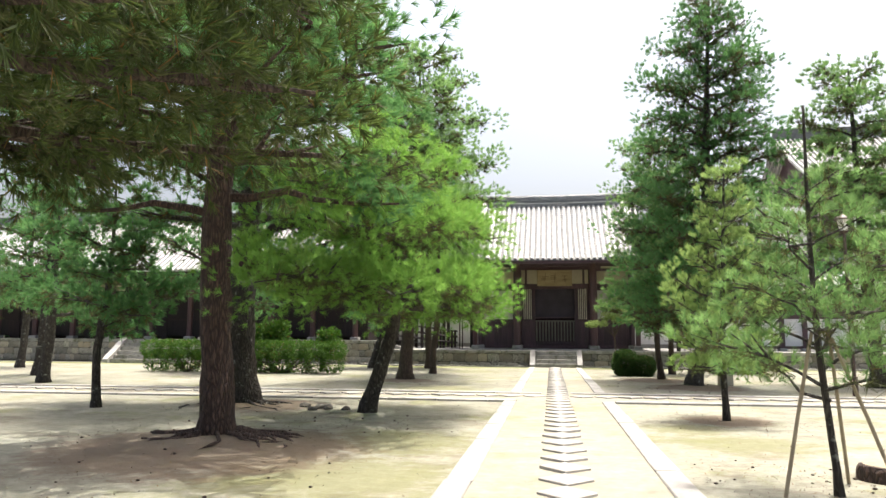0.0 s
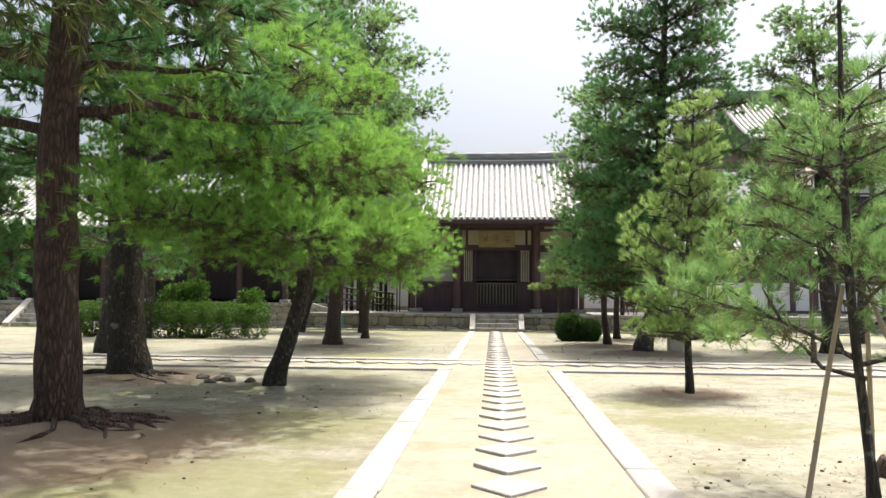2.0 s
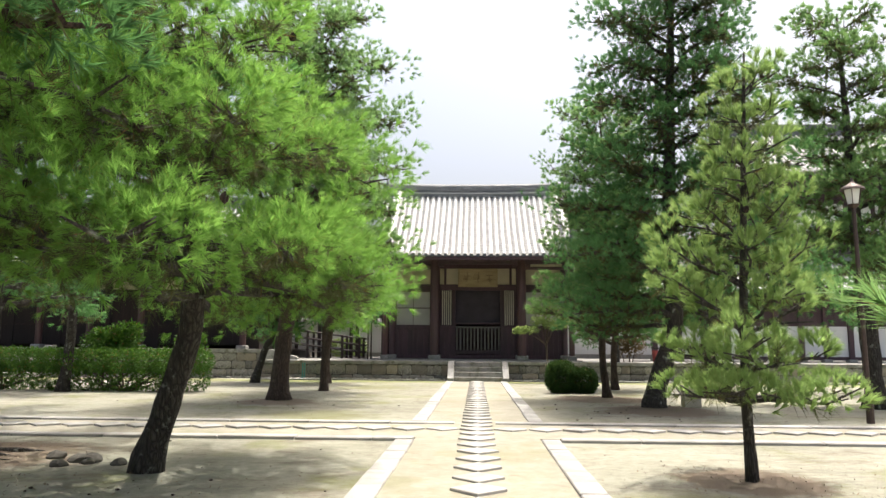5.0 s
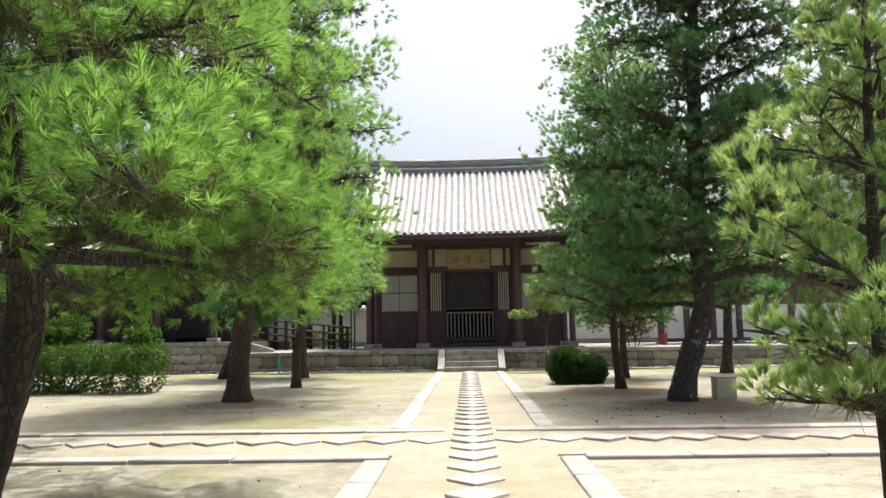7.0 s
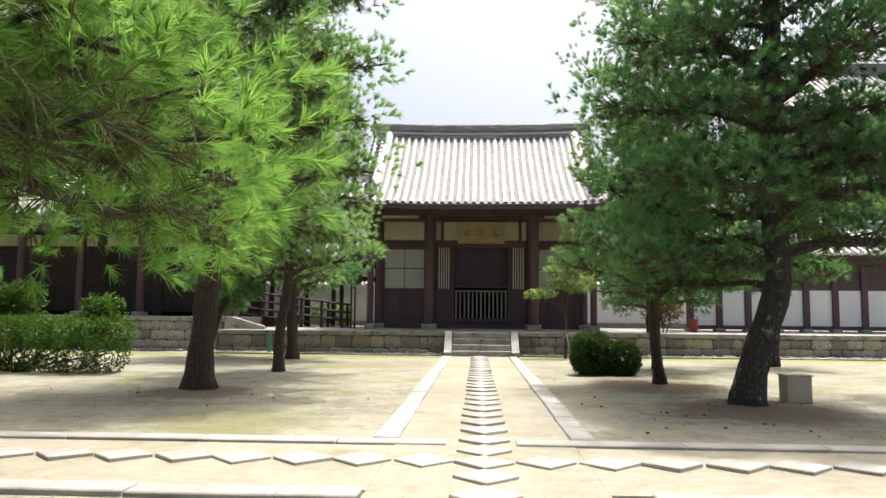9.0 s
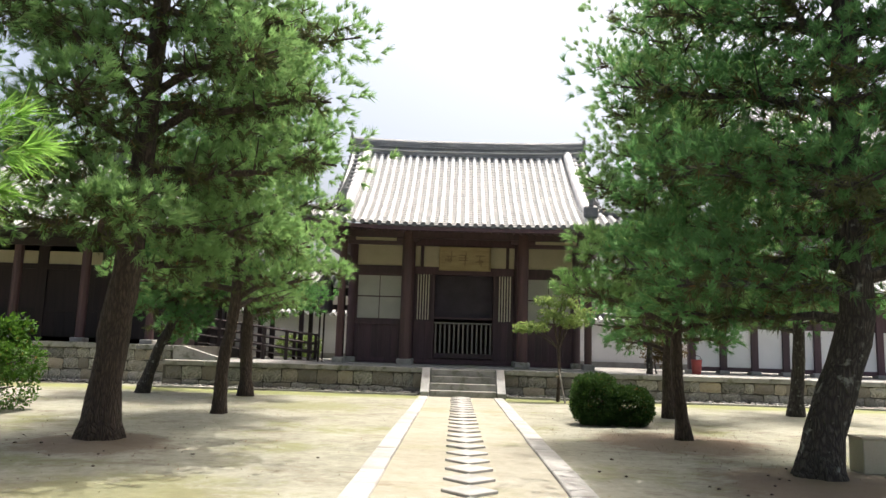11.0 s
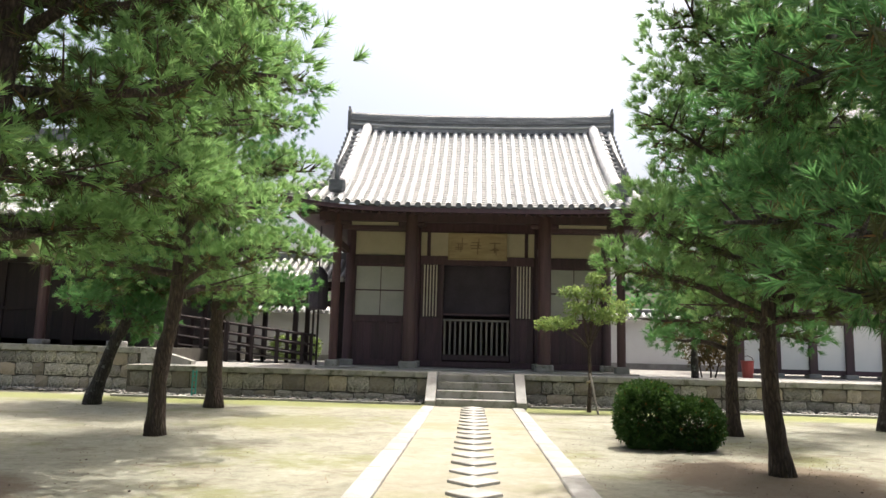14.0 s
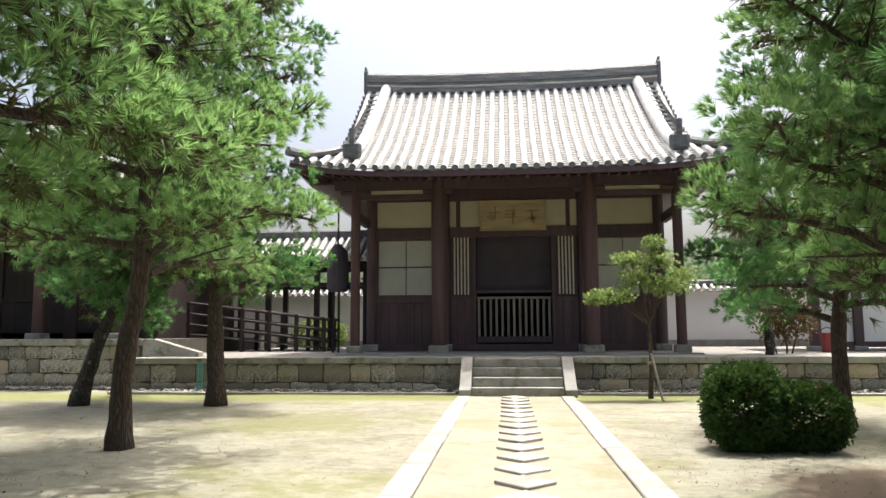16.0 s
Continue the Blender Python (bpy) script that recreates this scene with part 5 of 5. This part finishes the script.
shrub("garden_shrub", "loose leafy shrub growing out of the hedge", (-12.0, 28.9), [(-12.0, 28.9, 1.5), (-11.4, 29.0, 1.7), (-8.9, 28.3, 1.4)], [(0.7, 0.6, 0.5), (0.6, 0.5, 0.5), (0.5, 0.4, 0.45)], [1500, 1200, 1200], 0.11, LEAF_HEDGE, 64, stems=4, shell=0.3)
# small broadleaf tree at the platform's foot, with a pale prop
sap = shrub("small_tree", "small tree with flat sprays of yellow-green leaves", (2.98, 35.9), [(2.2, 35.5, 2.15), (2.75, 35.6, 2.5), (3.2, 35.7, 2.9), (3.35, 35.6, 2.35), (2.6, 35.8, 2.95), (3.75, 35.9, 2.6), (1.85, 35.5, 2.1), (3.1, 35.7, 3.3)],
            [(0.5, 0.4, 0.16), (0.45, 0.4, 0.2), (0.4, 0.4, 0.22), (0.5, 0.4, 0.2), (0.4, 0.4, 0.18), (0.35, 0.4, 0.2), (0.3, 0.3, 0.12), (0.25, 0.3, 0.16)], [800, 700, 620, 800, 600, 460, 360, 340], 0.07, LEAF_YELLOW, 70, stems=8, shell=0.1, stem_r=0.05, fork=1.55)
prop = thing("wooden_prop", (3.06, 35.3, 0), "thin pale wooden prop leaning on the small tree", "prop")
b = bmesh.new()
tube(b, [(3.1, 35.25, 0.0), (2.96, 35.62, 0.95)], [0.028, 0.026], 7)
part("pole", b, GREY_WOOD, prop)
b = bmesh.new()
tube(b, [(2.9, 35.7, 0.72), (3.02, 35.62, 0.78)], [0.03, 0.03], 6)
part("tie", b, BAMBOO, prop)

# growth on the platform east of the hall
pine("small dark pine growing on the platform beside the hall", [(6.4, 38.6, TOP - 0.05, 0.11), (6.4, 38.6, 2.0, 0.09), (6.3, 38.6, 3.6, 0.07), (6.3, 38.6, 6.4, 0.02)],
     [(2.2, 250, 1.3, -0.1, 0.1, 0.2), (2.3, 200, 1.0, -0.1, 0.1, 0.2)] + tier_limbs(2.6, 6.2, 16, lambda f: 1.7 - 0.9 * f, 16), NEEDLE_DARK, BARK_DARK, 26, FAR, 46)
shrub("garden_shrub", "loose reddish-green shrub on the stone platform", (7.0, 39.4), [(6.8, 39.4, 1.5), (7.4, 39.4, 1.6), (7.1, 39.3, 2.0)], [(0.5, 0.4, 0.45), (0.5, 0.4, 0.5), (0.5, 0.4, 0.4)], [700, 700, 600], 0.09, LEAF_RUSSET, 76, stems=3, shell=0.2)
bucket = thing("fire_bucket", (8.55, 40.4, TOP), "red painted metal fire bucket on the platform", "bucket")
b = bmesh.new()
tube(b, [(8.55, 40.4, TOP - 0.002), (8.55, 40.4, TOP + 0.48), (8.55, 40.4, TOP + 0.52)], [0.15, 0.19, 0.2], 14)
part("body", b, RED_PAINT, bucket)
b = bmesh.new()
tube(b, [(8.36, 40.4, TOP + 0.5), (8.42, 40.4, TOP + 0.62), (8.55, 40.4, TOP + 0.67), (8.68, 40.4, TOP + 0.62), (8.74, 40.4, TOP + 0.5)], [0.012] * 5, 6)
part("handle", b, IRON, bucket)

# ---- stakes, lamp post, small things of the court ----
for k, (x, y, tx, tz) in enumerate(((2.13, 7.45, 2.5, 1.55), (3.2, 7.5, 2.68, 1.5), (3.02, 8.3, 2.66, 1.5))):
    s = thing("stake", (x, y, 0), "thin weathered bamboo stake propping the sapling", "stake", "stakes of the sapling")
    b = bmesh.new()
    tube(b, [(x, y, -0.05), (x + (tx - x) * 0.5, y + (7.6 - y) * 0.5, tz * 0.5), (tx, 7.6, tz)], [0.02, 0.019, 0.017], 8)
    part("cane", b, BAMBOO, s)
    for f in (0.3, 0.62):
        b = bmesh.new()
        c = Vector((x, y, 0)).lerp(Vector((tx, 7.6, tz)), f)
        tube(b, [c - Vector((0, 0, 0.008)), c + Vector((0, 0, 0.008))], [0.024, 0.024], 8)
        part("node", b, BAMBOO, s)
tub = thing("tree_stump", (3.55, 8.55, 0), "low sawn brown tree stump with rough bark", "stump")
b = bmesh.new()
tube(b, [(3.55, 8.55, -0.05), (3.55, 8.55, 0.1), (3.55, 8.55, 0.15)], [0.36, 0.33, 0.31], 18, wobble=0.2)
part("bark", b, BARK_RED, tub)
b = bmesh.new()
tube(b, [(3.55, 8.55, 0.14), (3.55, 8.55, 0.156)], [0.28, 0.28], 18)
part("sawn_face", b, BAMBOO, tub)

lamp = thing("lamp_post", (7.8, 20.5, 0), "dark brown iron lamp post with a lantern head", "lamp post")
b = bmesh.new()
tube(b, [(7.8, 20.5, 0), (7.8, 20.5, 0.5), (7.79, 20.5, 0.52), (7.76, 20.5, 4.3)], [0.075, 0.07, 0.05, 0.04], 12)
part("pole", b, IRON, lamp)
b = bmesh.new()
tube(b, [(7.76, 20.5, 4.28), (7.76, 20.5, 4.34), (7.76, 20.5, 4.36)], [0.05, 0.12, 0.13], 6)
part("holder", b, IRON, lamp)
b = bmesh.new()
tube(b, [(7.76, 20.5, 4.36), (7.76, 20.5, 4.66)], [0.11, 0.17], 6)
glass = part("lantern", b, GLASS_WHITE, lamp, "milky six-sided lantern glass")
for k in range(6):
    a = 2 * math.pi * k / 6
    b = bmesh.new()
    tube(b, [(7.76 + 0.115 * math.cos(a), 20.5 + 0.115 * math.sin(a), 4.35), (7.76 + 0.178 * math.cos(a), 20.5 + 0.178 * math.sin(a), 4.67)], [0.009, 0.009], 4)
    part("glazing_bar", b, IRON, glass)
b = bmesh.new()
tube(b, [(7.76, 20.5, 4.66), (7.76, 20.5, 4.7), (7.76, 20.5, 4.8), (7.76, 20.5, 4.84), (7.76, 20.5, 4.92)], [0.24, 0.22, 0.06, 0.035, 0.012], 12)
part("cap", b, IRON, lamp)

bx = thing("utility_box", (5.3, 23.75, 0), "small cream box standing on bare ground", "box")
b = bmesh.new()
box(b, 5.1, 5.5, 23.6, 23.95, 0.03, 0.46, 0.012)
part("body", b, YELLOWISH, bx)
b = bmesh.new()
box(b, 5.08, 5.52, 23.58, 23.97, 0.46, 0.485, 0.006)
part("lid", b, YELLOWISH, bx)
for dx in (5.14, 5.41):
    b = bmesh.new()
    box(b, dx, dx + 0.05, 23.64, 23.92, 0.0, 0.03)
    part("foot", b, GREY_WOOD, bx)

tap = thing("water_stand", (-7.3, 36.75, 0), "teal painted metal water stand at the wall's foot", "stand")
for dx in (-0.05, 0.05):
    b = bmesh.new()
    tube(b, [(-7.3 + dx, 36.75, 0), (-7.3 + dx, 36.75, 0.72)], [0.022, 0.022], 8)
    part("upright", b, TEAL, tap)
for k in range(6):
    b = bmesh.new()
    tube(b, [(-7.35, 36.75, 0.12 + 0.11 * k), (-7.25, 36.75, 0.12 + 0.11 * k)], [0.014, 0.014], 6)
    part("rung", b, TEAL, tap)

r = random.Random(33)
for k in range(7):
    x, y = -5.6 + r.uniform(0, 1.6), 14.6 + r.uniform(-0.4, 0.5)
    s = r.uniform(0.05, 0.13)
    b = bmesh.new()
    bmesh.ops.create_icosphere(b, subdivisions=2, radius=s)
    for v in b.verts:
        v.co *= 1 + 0.35 * noise.noise(v.co * 9 + Vector((k, 0, 0)))
        v.co.z *= 0.6
        v.co += Vector((x, y, ground_height(x, y) + s * 0.2))
    solid("rock", b, MORTAR, "rough grey-brown stone lying near tree roots", "rock", group="stones by the roots")

# pine cones and litter under the overhanging trees
r = random.Random(35)
b = bmesh.new()
for k in range(130):
    cx, cy, sp = r.choice(((-4.7, 9.0, 1.6), (-3.6, 12.8, 1.5), (-5.4, 6.0, 1.6), (-4.9, 23.5, 1.5), (4.0, 22.3, 1.4), (3.0, 8.2, 0.7)))
    x, y = cx + r.gauss(0, sp), cy + r.gauss(0, sp)
    if abs(x - AXIS) < 1.35 or 16.8 < y < 19.7:
        continue
    s = r.uniform(0.01, 0.022)
    bmesh.ops.create_icosphere(b, subdivisions=1, radius=s, matrix=Matrix.Translation((x, y, ground_height(x, y) + s * 0.5)) @ Matrix.Diagonal((1.3, 1, 0.7, 1)))
solid("pine_cones", b, BARK_BROWN, "fallen pine cones and bark crumbs on sand", "litter", "stuff")


# dry needles, bark scraps and leaf bits strewn over the sand
r = random.Random(36)
vs = []
for k in range(9000):
    cx, cy, sp = r.choice(((-4.6, 9.2, 1.7), (-3.4, 12.4, 1.5), (-5.4, 5.5, 2.0), (-6.4, 14.6, 1.2), (-4.9, 23.6, 1.8), (-4.8, 28.0, 1.6), (-6.5, 32.5, 2.2), (4.2, 22.4, 1.7), (3.9, 26.2, 1.5), (3.6, 28.2, 1.3), (3.0, 30.2, 1.8), (3.1, 13.6, 1.0), (3.0, 8.2, 0.9)))
    x, y = cx + r.gauss(0, sp), cy + r.gauss(0, sp)
    if abs(x - AXIS) < 1.3 or 16.9 < y < 19.65 or y > 36.3:
        continue
    z, a, l = ground_height(x, y) + 0.006, r.uniform(0, 6.28), r.choice((0.012, 0.02, 0.03, 0.06))
    w = min(0.009, l * r.uniform(0.2, 0.45))
    dx, dy = math.cos(a), math.sin(a)
    vs += [(x - dy * w, y + dx * w, z), (x + dy * w, y - dx * w, z), (x + dx * l, y + dy * l, z + r.uniform(0.0, 0.02))]
tagged(new("ground_litter", triangle_mesh("ground_litter", np.array(vs), LITTER)), "dry brown needles and bark scraps on the sand", "litter", kind="stuff")

# ---- the other buildings of the court ----
def tiled_slope(parent, x0, x1, ye, ze, yr, zr, pitch=0.32, sag=0.22):
    """A straight-eaved tiled slope from eave (ye, ze) to ridge (yr, zr), with round cover rows."""
    b = bmesh.new()
    n = 10

    def pt(x, s):
        return Vector((x, ye + (yr - ye) * s, ze + (zr - ze) * ((1 - sag) * s + sag * s * s)))
    lo = [[b.verts.new(pt(x, k / n)) for k in range(n + 1)] for x in (x0, x1)]
    for k in range(n):
        b.faces.new((lo[0][k], lo[1][k], lo[1][k + 1], lo[0][k + 1]))
    bmesh.ops.solidify(b, geom=b.faces[:], thickness=0.12)
    bmesh.ops.recalc_face_normals(b, faces=b.faces)
    part("roof", b, PAN_TILE, parent)
    b = bmesh.new()
    x = x0 + pitch / 2
    while x < x1:
        tube(b, [pt(x, k / n) + Vector((0, 0, 0.03)) for k in range(n + 1)], [0.085] * (n + 1), 6)
        x += pitch
    part("cover_tiling", b, TILE, parent)["kind"] = "stuff"


def ridge_bar(parent, x0, x1, y, z, h=0.5):
    b = bmesh.new()
    box(b, x0, x1, y - 0.2, y + 0.2, z - 0.15, z + h, 0.05)
    part("ridge", b, TILE_DARK, parent)


def slab(name, parent, x0, x1, y0, y1, z0, z1, material, label=""):
    b = bmesh.new()
    box(b, x0, x1, y0, y1, z0, z1)
    return part(name, b, material, parent, label)


# long dark hall on the higher platform
west = thing("long_hall", (-24, 45, 1.26), "long dark-boarded temple hall half hidden behind pines", "temple")
for k in range(12):
    x = -38.5 + k * 2.5
    b = bmesh.new()
    tube(b, [(x, 39.8, 1.44), (x, 39.8, 4.7)], [0.16, 0.16], 10)
    part("column", b, RED_WOOD, west)
    b = bmesh.new()
    box(b, x - 0.24, x + 0.24, 39.56, 40.04, 1.26, 1.44, 0.03)
    part("base_stone", b, GRANITE, west)
    # wall timbers coloured near black to carry the trees' shade
    slab("wall_post", west, x - 0.2, x + 0.2, 41.34, 41.5, 1.26, 4.9, SHADED_WOOD)
    if k < 11:
        for i in range(5):
            slab("board", west, x + 0.2 + i * 0.42, x + 0.2 + i * 0.42 + 0.415, 41.38, 41.44, 1.45, 2.4, SHADED_WOOD)
        slab("wall_panel", west, x + 0.18, x + 2.32, 41.4, 41.46, 2.5, 4.0, SHADED_WOOD)
        slab("rail", west, x + 0.1, x + 2.4, 41.32, 41.5, 2.4, 2.5, SHADED_WOOD)
        slab("rail", west, x + 0.1, x + 2.4, 41.32, 41.5, 4.0, 4.2, SHADED_WOOD)
        slab("plaster_panel", west, x + 0.18, x + 2.32, 41.4, 41.46, 4.2, 4.7, PLASTER)
slab("beam", west, -39, -10.6, 39.66, 39.94, 4.7, 5.0, SHADED_WOOD)
slab("soffit", west, -39, -10.4, 38.4, 47.5, 5.05, 5.12, SHADED_WOOD)
slab("back_wall", west, -39, -10.6, 47, 47.2, 1.26, 5.05, SHADED_WOOD)
slab("end_wall", west, -10.85, -10.65, 41.3, 47, 1.26, 5.05, SHADED_WOOD)
tiled_slope(west, -39.5, -10, 38.2, 5.15, 43.6, 8.9)
tiled_slope(west, -39.5, -10, 49.0, 5.15, 43.6, 8.9)
ridge_bar(west, -39.5, -10, 43.6, 8.9)
# its side steps
ws = thing("stone_steps", (-22, 37, 0), "broad granite steps up to the long hall", "steps")
for i in range(6):
    b = bmesh.new()
    box(b, -23.6, -19.4, 36.2 + 0.3 * i, 38.1, 0.002 + 0.212 * i, 0.212 * (i + 1), 0.012)
    part("step", b, STEP_STONE, ws)
for x in (-23.95, -19.4):
    b = bmesh.new()
    vs = [[b.verts.new((xx, yy, zz)) for yy, zz in ((36.0, 0), (36.0, 0.2), (37.8, 1.4), (38.1, 1.4), (38.1, 0))] for xx in (x, x + 0.35)]
    b.faces.new(vs[0][::-1])
    b.faces.new(vs[1])
    for i in range(5):
        j = (i + 1) % 5
        b.faces.new((vs[0][i], vs[0][j], vs[1][j], vs[1][i]))
    bmesh.ops.recalc_face_normals(b, faces=b.faces)
    part("side_stone", b, GRANITE, ws)

# gallery to the east of the hall: white panels between dark posts
east = thing("covered_gallery", (16, 43, TOP), "roofed gallery with white plaster panels between dark posts", "gallery")
for k in range(17):
    x = 8.9 + k * 1.18
    b = bmesh.new()
    box(b, x - 0.13, x + 0.13, 41.9, 42.16, TOP + 0.14, 3.6, 0.015)
    part("post", b, DARK_WOOD, east)
    b = bmesh.new()
    box(b, x - 0.2, x + 0.2, 41.83, 42.23, TOP - 0.004, TOP + 0.14, 0.02)
    part("base_stone", b, GRANITE, east)
    if k < 16:
        slab("wall_panel", east, x + 0.13, x + 1.05, 42.0, 42.08, TOP + 0.26, 2.55, WHITE_WALL)
        slab("sill", east, x + 0.13, x + 1.05, 41.97, 42.11, TOP + 0.1, TOP + 0.26, DARK_WOOD)
        slab("upper_board", east, x + 0.13, x + 1.05, 42.0, 42.08, 2.55, 3.6, DARK_WOOD)
slab("beam", east, 8.4, 28.2, 41.88, 42.18, 3.6, 3.85, DARK_WOOD)
slab("soffit", east, 8.2, 28.2, 40.8, 45.4, 3.86, 3.92, DARK_WOOD)
tiled_slope(east, 8.0, 28.4, 40.7, 3.95, 43.2, 5.3)
tiled_slope(east, 8.0, 28.4, 45.7, 3.95, 43.2, 5.3)
ridge_bar(east, 8.0, 28.4, 43.2, 5.3, 0.3)

# white precinct walls behind, with tiled caps
for k, (x0, x1, yy) in enumerate(((-13, -3.8, 50.0), (4.4, 20, 49.0))):
    w = thing("plaster_wall", ((x0 + x1) / 2, yy, TOP), "white plaster wall with a small tiled cap", "wall")
    slab("wall_body", w, x0, x1, yy - 0.15, yy + 0.15, TOP + 0.25, 2.9, WHITE_WALL)
    slab("stone_foot", w, x0, x1, yy - 0.2, yy + 0.2, TOP - 0.01, TOP + 0.25, GRANITE)
    tiled_slope(w, x0, x1, yy - 0.55, 2.92, yy, 3.25, 0.28)
    tiled_slope(w, x0, x1, yy + 0.55, 2.92, yy, 3.25, 0.28)
    ridge_bar(w, x0, x1, yy, 3.27, 0.12)

# ramped bridge with railings between the two halls
ramp_b = thing("railed_ramp", (-8.2, 43.5, TOP), "dark timber ramp with open railings", "ramp")
for yy in (42.9, 44.3):
    for k in range(6):
        x = -10.4 + k * 0.9
        z = 1.45 - 0.11 * k
        b = bmesh.new()
        box(b, x - 0.06, x + 0.06, yy - 0.06, yy + 0.06, TOP - 0.004, z + 1.0, 0.008)
        part("post", b, SHADED_WOOD, ramp_b)
    for dz in (0.25, 0.6, 0.95):
        b = bmesh.new()
        tube(b, [(-10.5, yy, 1.46 + dz), (-5.75, yy, 0.88 + dz)], [0.045, 0.045], 6)
        part("rail", b, SHADED_WOOD, ramp_b)
b = bmesh.new()
vs = [b.verts.new(p) for p in ((-10.5, 42.85, 1.4), (-5.7, 42.85, 0.86), (-5.7, 44.35, 0.86), (-10.5, 44.35, 1.4))]
b.faces.new(vs)
bmesh.ops.solidify(b, geom=b.faces[:], thickness=0.14)
part("deck", b, SHADED_WOOD, ramp_b)
shelter = thing("covered_passage", (-7, 46, TOP), "dark roofed passage linking the two halls", "gallery")
for k in range(4):
    x = -10.2 + k * 1.75
    for yy in (45.0, 47.0):
        b = bmesh.new()
        box(b, x - 0.09, x + 0.09, yy - 0.09, yy + 0.09, TOP - 0.004, 3.7, 0.01)
        part("post", b, SHADED_WOOD, shelter)
for yy in (45.0, 47.0):
    slab("beam", shelter, -10.6, -4.6, yy - 0.1, yy + 0.1, 3.7, 3.9, SHADED_WOOD)
    slab("tie_rail", shelter, -10.6, -4.6, yy - 0.05, yy + 0.05, 3.05, 3.17, SHADED_WOOD)
tiled_slope(shelter, -10.8, -4.6, 44.2, 3.95, 46, 4.9, 0.29)
tiled_slope(shelter, -10.8, -4.6, 47.8, 3.95, 46, 4.9, 0.29)
ridge_bar(shelter, -10.8, -4.6, 46, 4.9, 0.25)
drum = thing("hanging_bell", (-5.15, 41.6, 3.0), "dark hanging bell boxed under the eaves", "bell")
b = bmesh.new()
tube(b, [(-5.15, 41.6, 2.65), (-5.15, 41.6, 2.75), (-5.15, 41.6, 3.3), (-5.15, 41.6, 3.85), (-5.15, 41.6, 4.1)], [0.28, 0.34, 0.34, 0.3, 0.1], 14)
part("body", b, BLACK, drum)
b = bmesh.new()
tube(b, [(-5.15, 41.6, 4.05), (-5.15, 41.6, 5.55)], [0.03, 0.03], 6)
part("rope", b, BLACK, drum)
for dx in (-0.12, 0.04):
    b = bmesh.new()
    box(b, -5.15 + dx - 0.03, -5.15 + dx + 0.03, 41.57, 41.63, TOP - 0.004, 2.7)
    part("post", b, SHADED_WOOD, drum)
shrub("garden_shrub", "low rounded yellow-green shrub before the white wall", (-7.2, 48.3), [(-7.9, 48.3, 1.35), (-7.0, 48.3, 1.35)], [(0.6, 0.5, 0.5), (0.6, 0.5, 0.5)], [1600, 1600], 0.1, LEAF_YELLOW, 75, stems=2).location.z = 0

# great two-storeyed hall beyond the gallery
great = thing("great_hall", (28, 56, TOP), "large two-storeyed temple hall with grey tiled roofs", "temple")
slab("wall", great, 19.5, 42, 52.0, 62, TOP, 6.4, DARK_WOOD)
slab("upper_wall", great, 20.6, 41, 53.4, 61, 6.4, 12.9, DARK_WOOD)
for k in range(12):
    x = 20.8 + k * 1.75
    slab("wall_panel", great, x + 0.15, x + 1.55, 53.28, 53.4, 8.9, 10.9, WHITE_WALL)
    slab("wall_panel", great, x + 0.15, x + 1.55, 51.88, 52.0, 2.5, 4.6, WHITE_WALL)
    b = bmesh.new()
    tube(b, [(x, 52.6, 7.6), (x, 52.6, 9.0)], [0.09, 0.09], 8)
    part("railing_post", b, DARK_WOOD, great)
for z in (8.1, 8.5, 8.9):
    slab("railing", great, 20, 41.5, 52.52, 52.66, z, z + 0.1, DARK_WOOD)
slab("balcony", great, 20, 41.5, 52.3, 53.3, 7.4, 7.6, DARK_WOOD)
tiled_slope(great, 18.4, 44, 49.2, 6.2, 53.4, 7.7, 0.34)
slab("soffit", great, 17.8, 44, 49.6, 53, 6.0, 6.1, DARK_WOOD)
slab("upper_soffit", great, 17.2, 43, 50.6, 60, 12.05, 12.2, DARK_WOOD)
for k in range(3):
    slab("bracket_tier", great, 20.2 - 0.5 * k, 41.4 + 0.5 * k, 53.0 - 0.6 * k, 53.4, 11.2 + 0.4 * k, 11.5 + 0.4 * k, DARK_WOOD)
tiled_slope(great, 16.8, 43.5, 50.2, 12.35, 56.5, 16.5, 0.34)
tiled_slope(great, 16.8, 43.5, 62.8, 12.35, 56.5, 16.5, 0.34)
ridge_bar(great, 16.8, 43.5, 56.5, 16.5, 0.8)
b = bmesh.new()
prism(b, [(50.9, 12.5), (62.1, 12.5), (56.5, 16.1)], 18.0, 18.2)
for v in b.verts:
    v.co.x, v.co.y = v.co.y, v.co.x
part("gable_wall", b, DARK_WOOD, great)

# far trees closing the precinct
def far_wood(x0, x1, y0, y1, count, seed):
    rs = np.random.RandomState(seed)
    r = random.Random(seed)
    tips, axes = [], []
    for k in range(count):
        x, y, h = r.uniform(x0, x1), r.uniform(y0, y1), r.uniform(5, 9)
        m = 150
        u = rs.normal(size=(m, 3))
        u /= np.linalg.norm(u, axis=1, keepdims=True)
        tips.append(np.array((x, y, h * 0.5 + 0.6)) + u * rs.uniform(0.5, 1, size=(m, 1)) * np.array((h * 0.36, h * 0.36, h * 0.5)))
        axes.append(u)
    v = needles(np.concatenate(tips), np.concatenate(axes), 7, 0.55, 0.085, (0.2, 1.3), rs)
    tagged(new("far_woods", triangle_mesh("far_woods", v, NEEDLE_DARK)), "dense dark trees closing off the temple precinct", "woods", kind="stuff")


far_wood(-60, -34, -10, 50, 34, 81)
far_wood(34, 60, -10, 48, 30, 82)
far_wood(-50, 50, 66, 80, 44, 83)
far_wood(-40, 40, -40, -22, 36, 84)
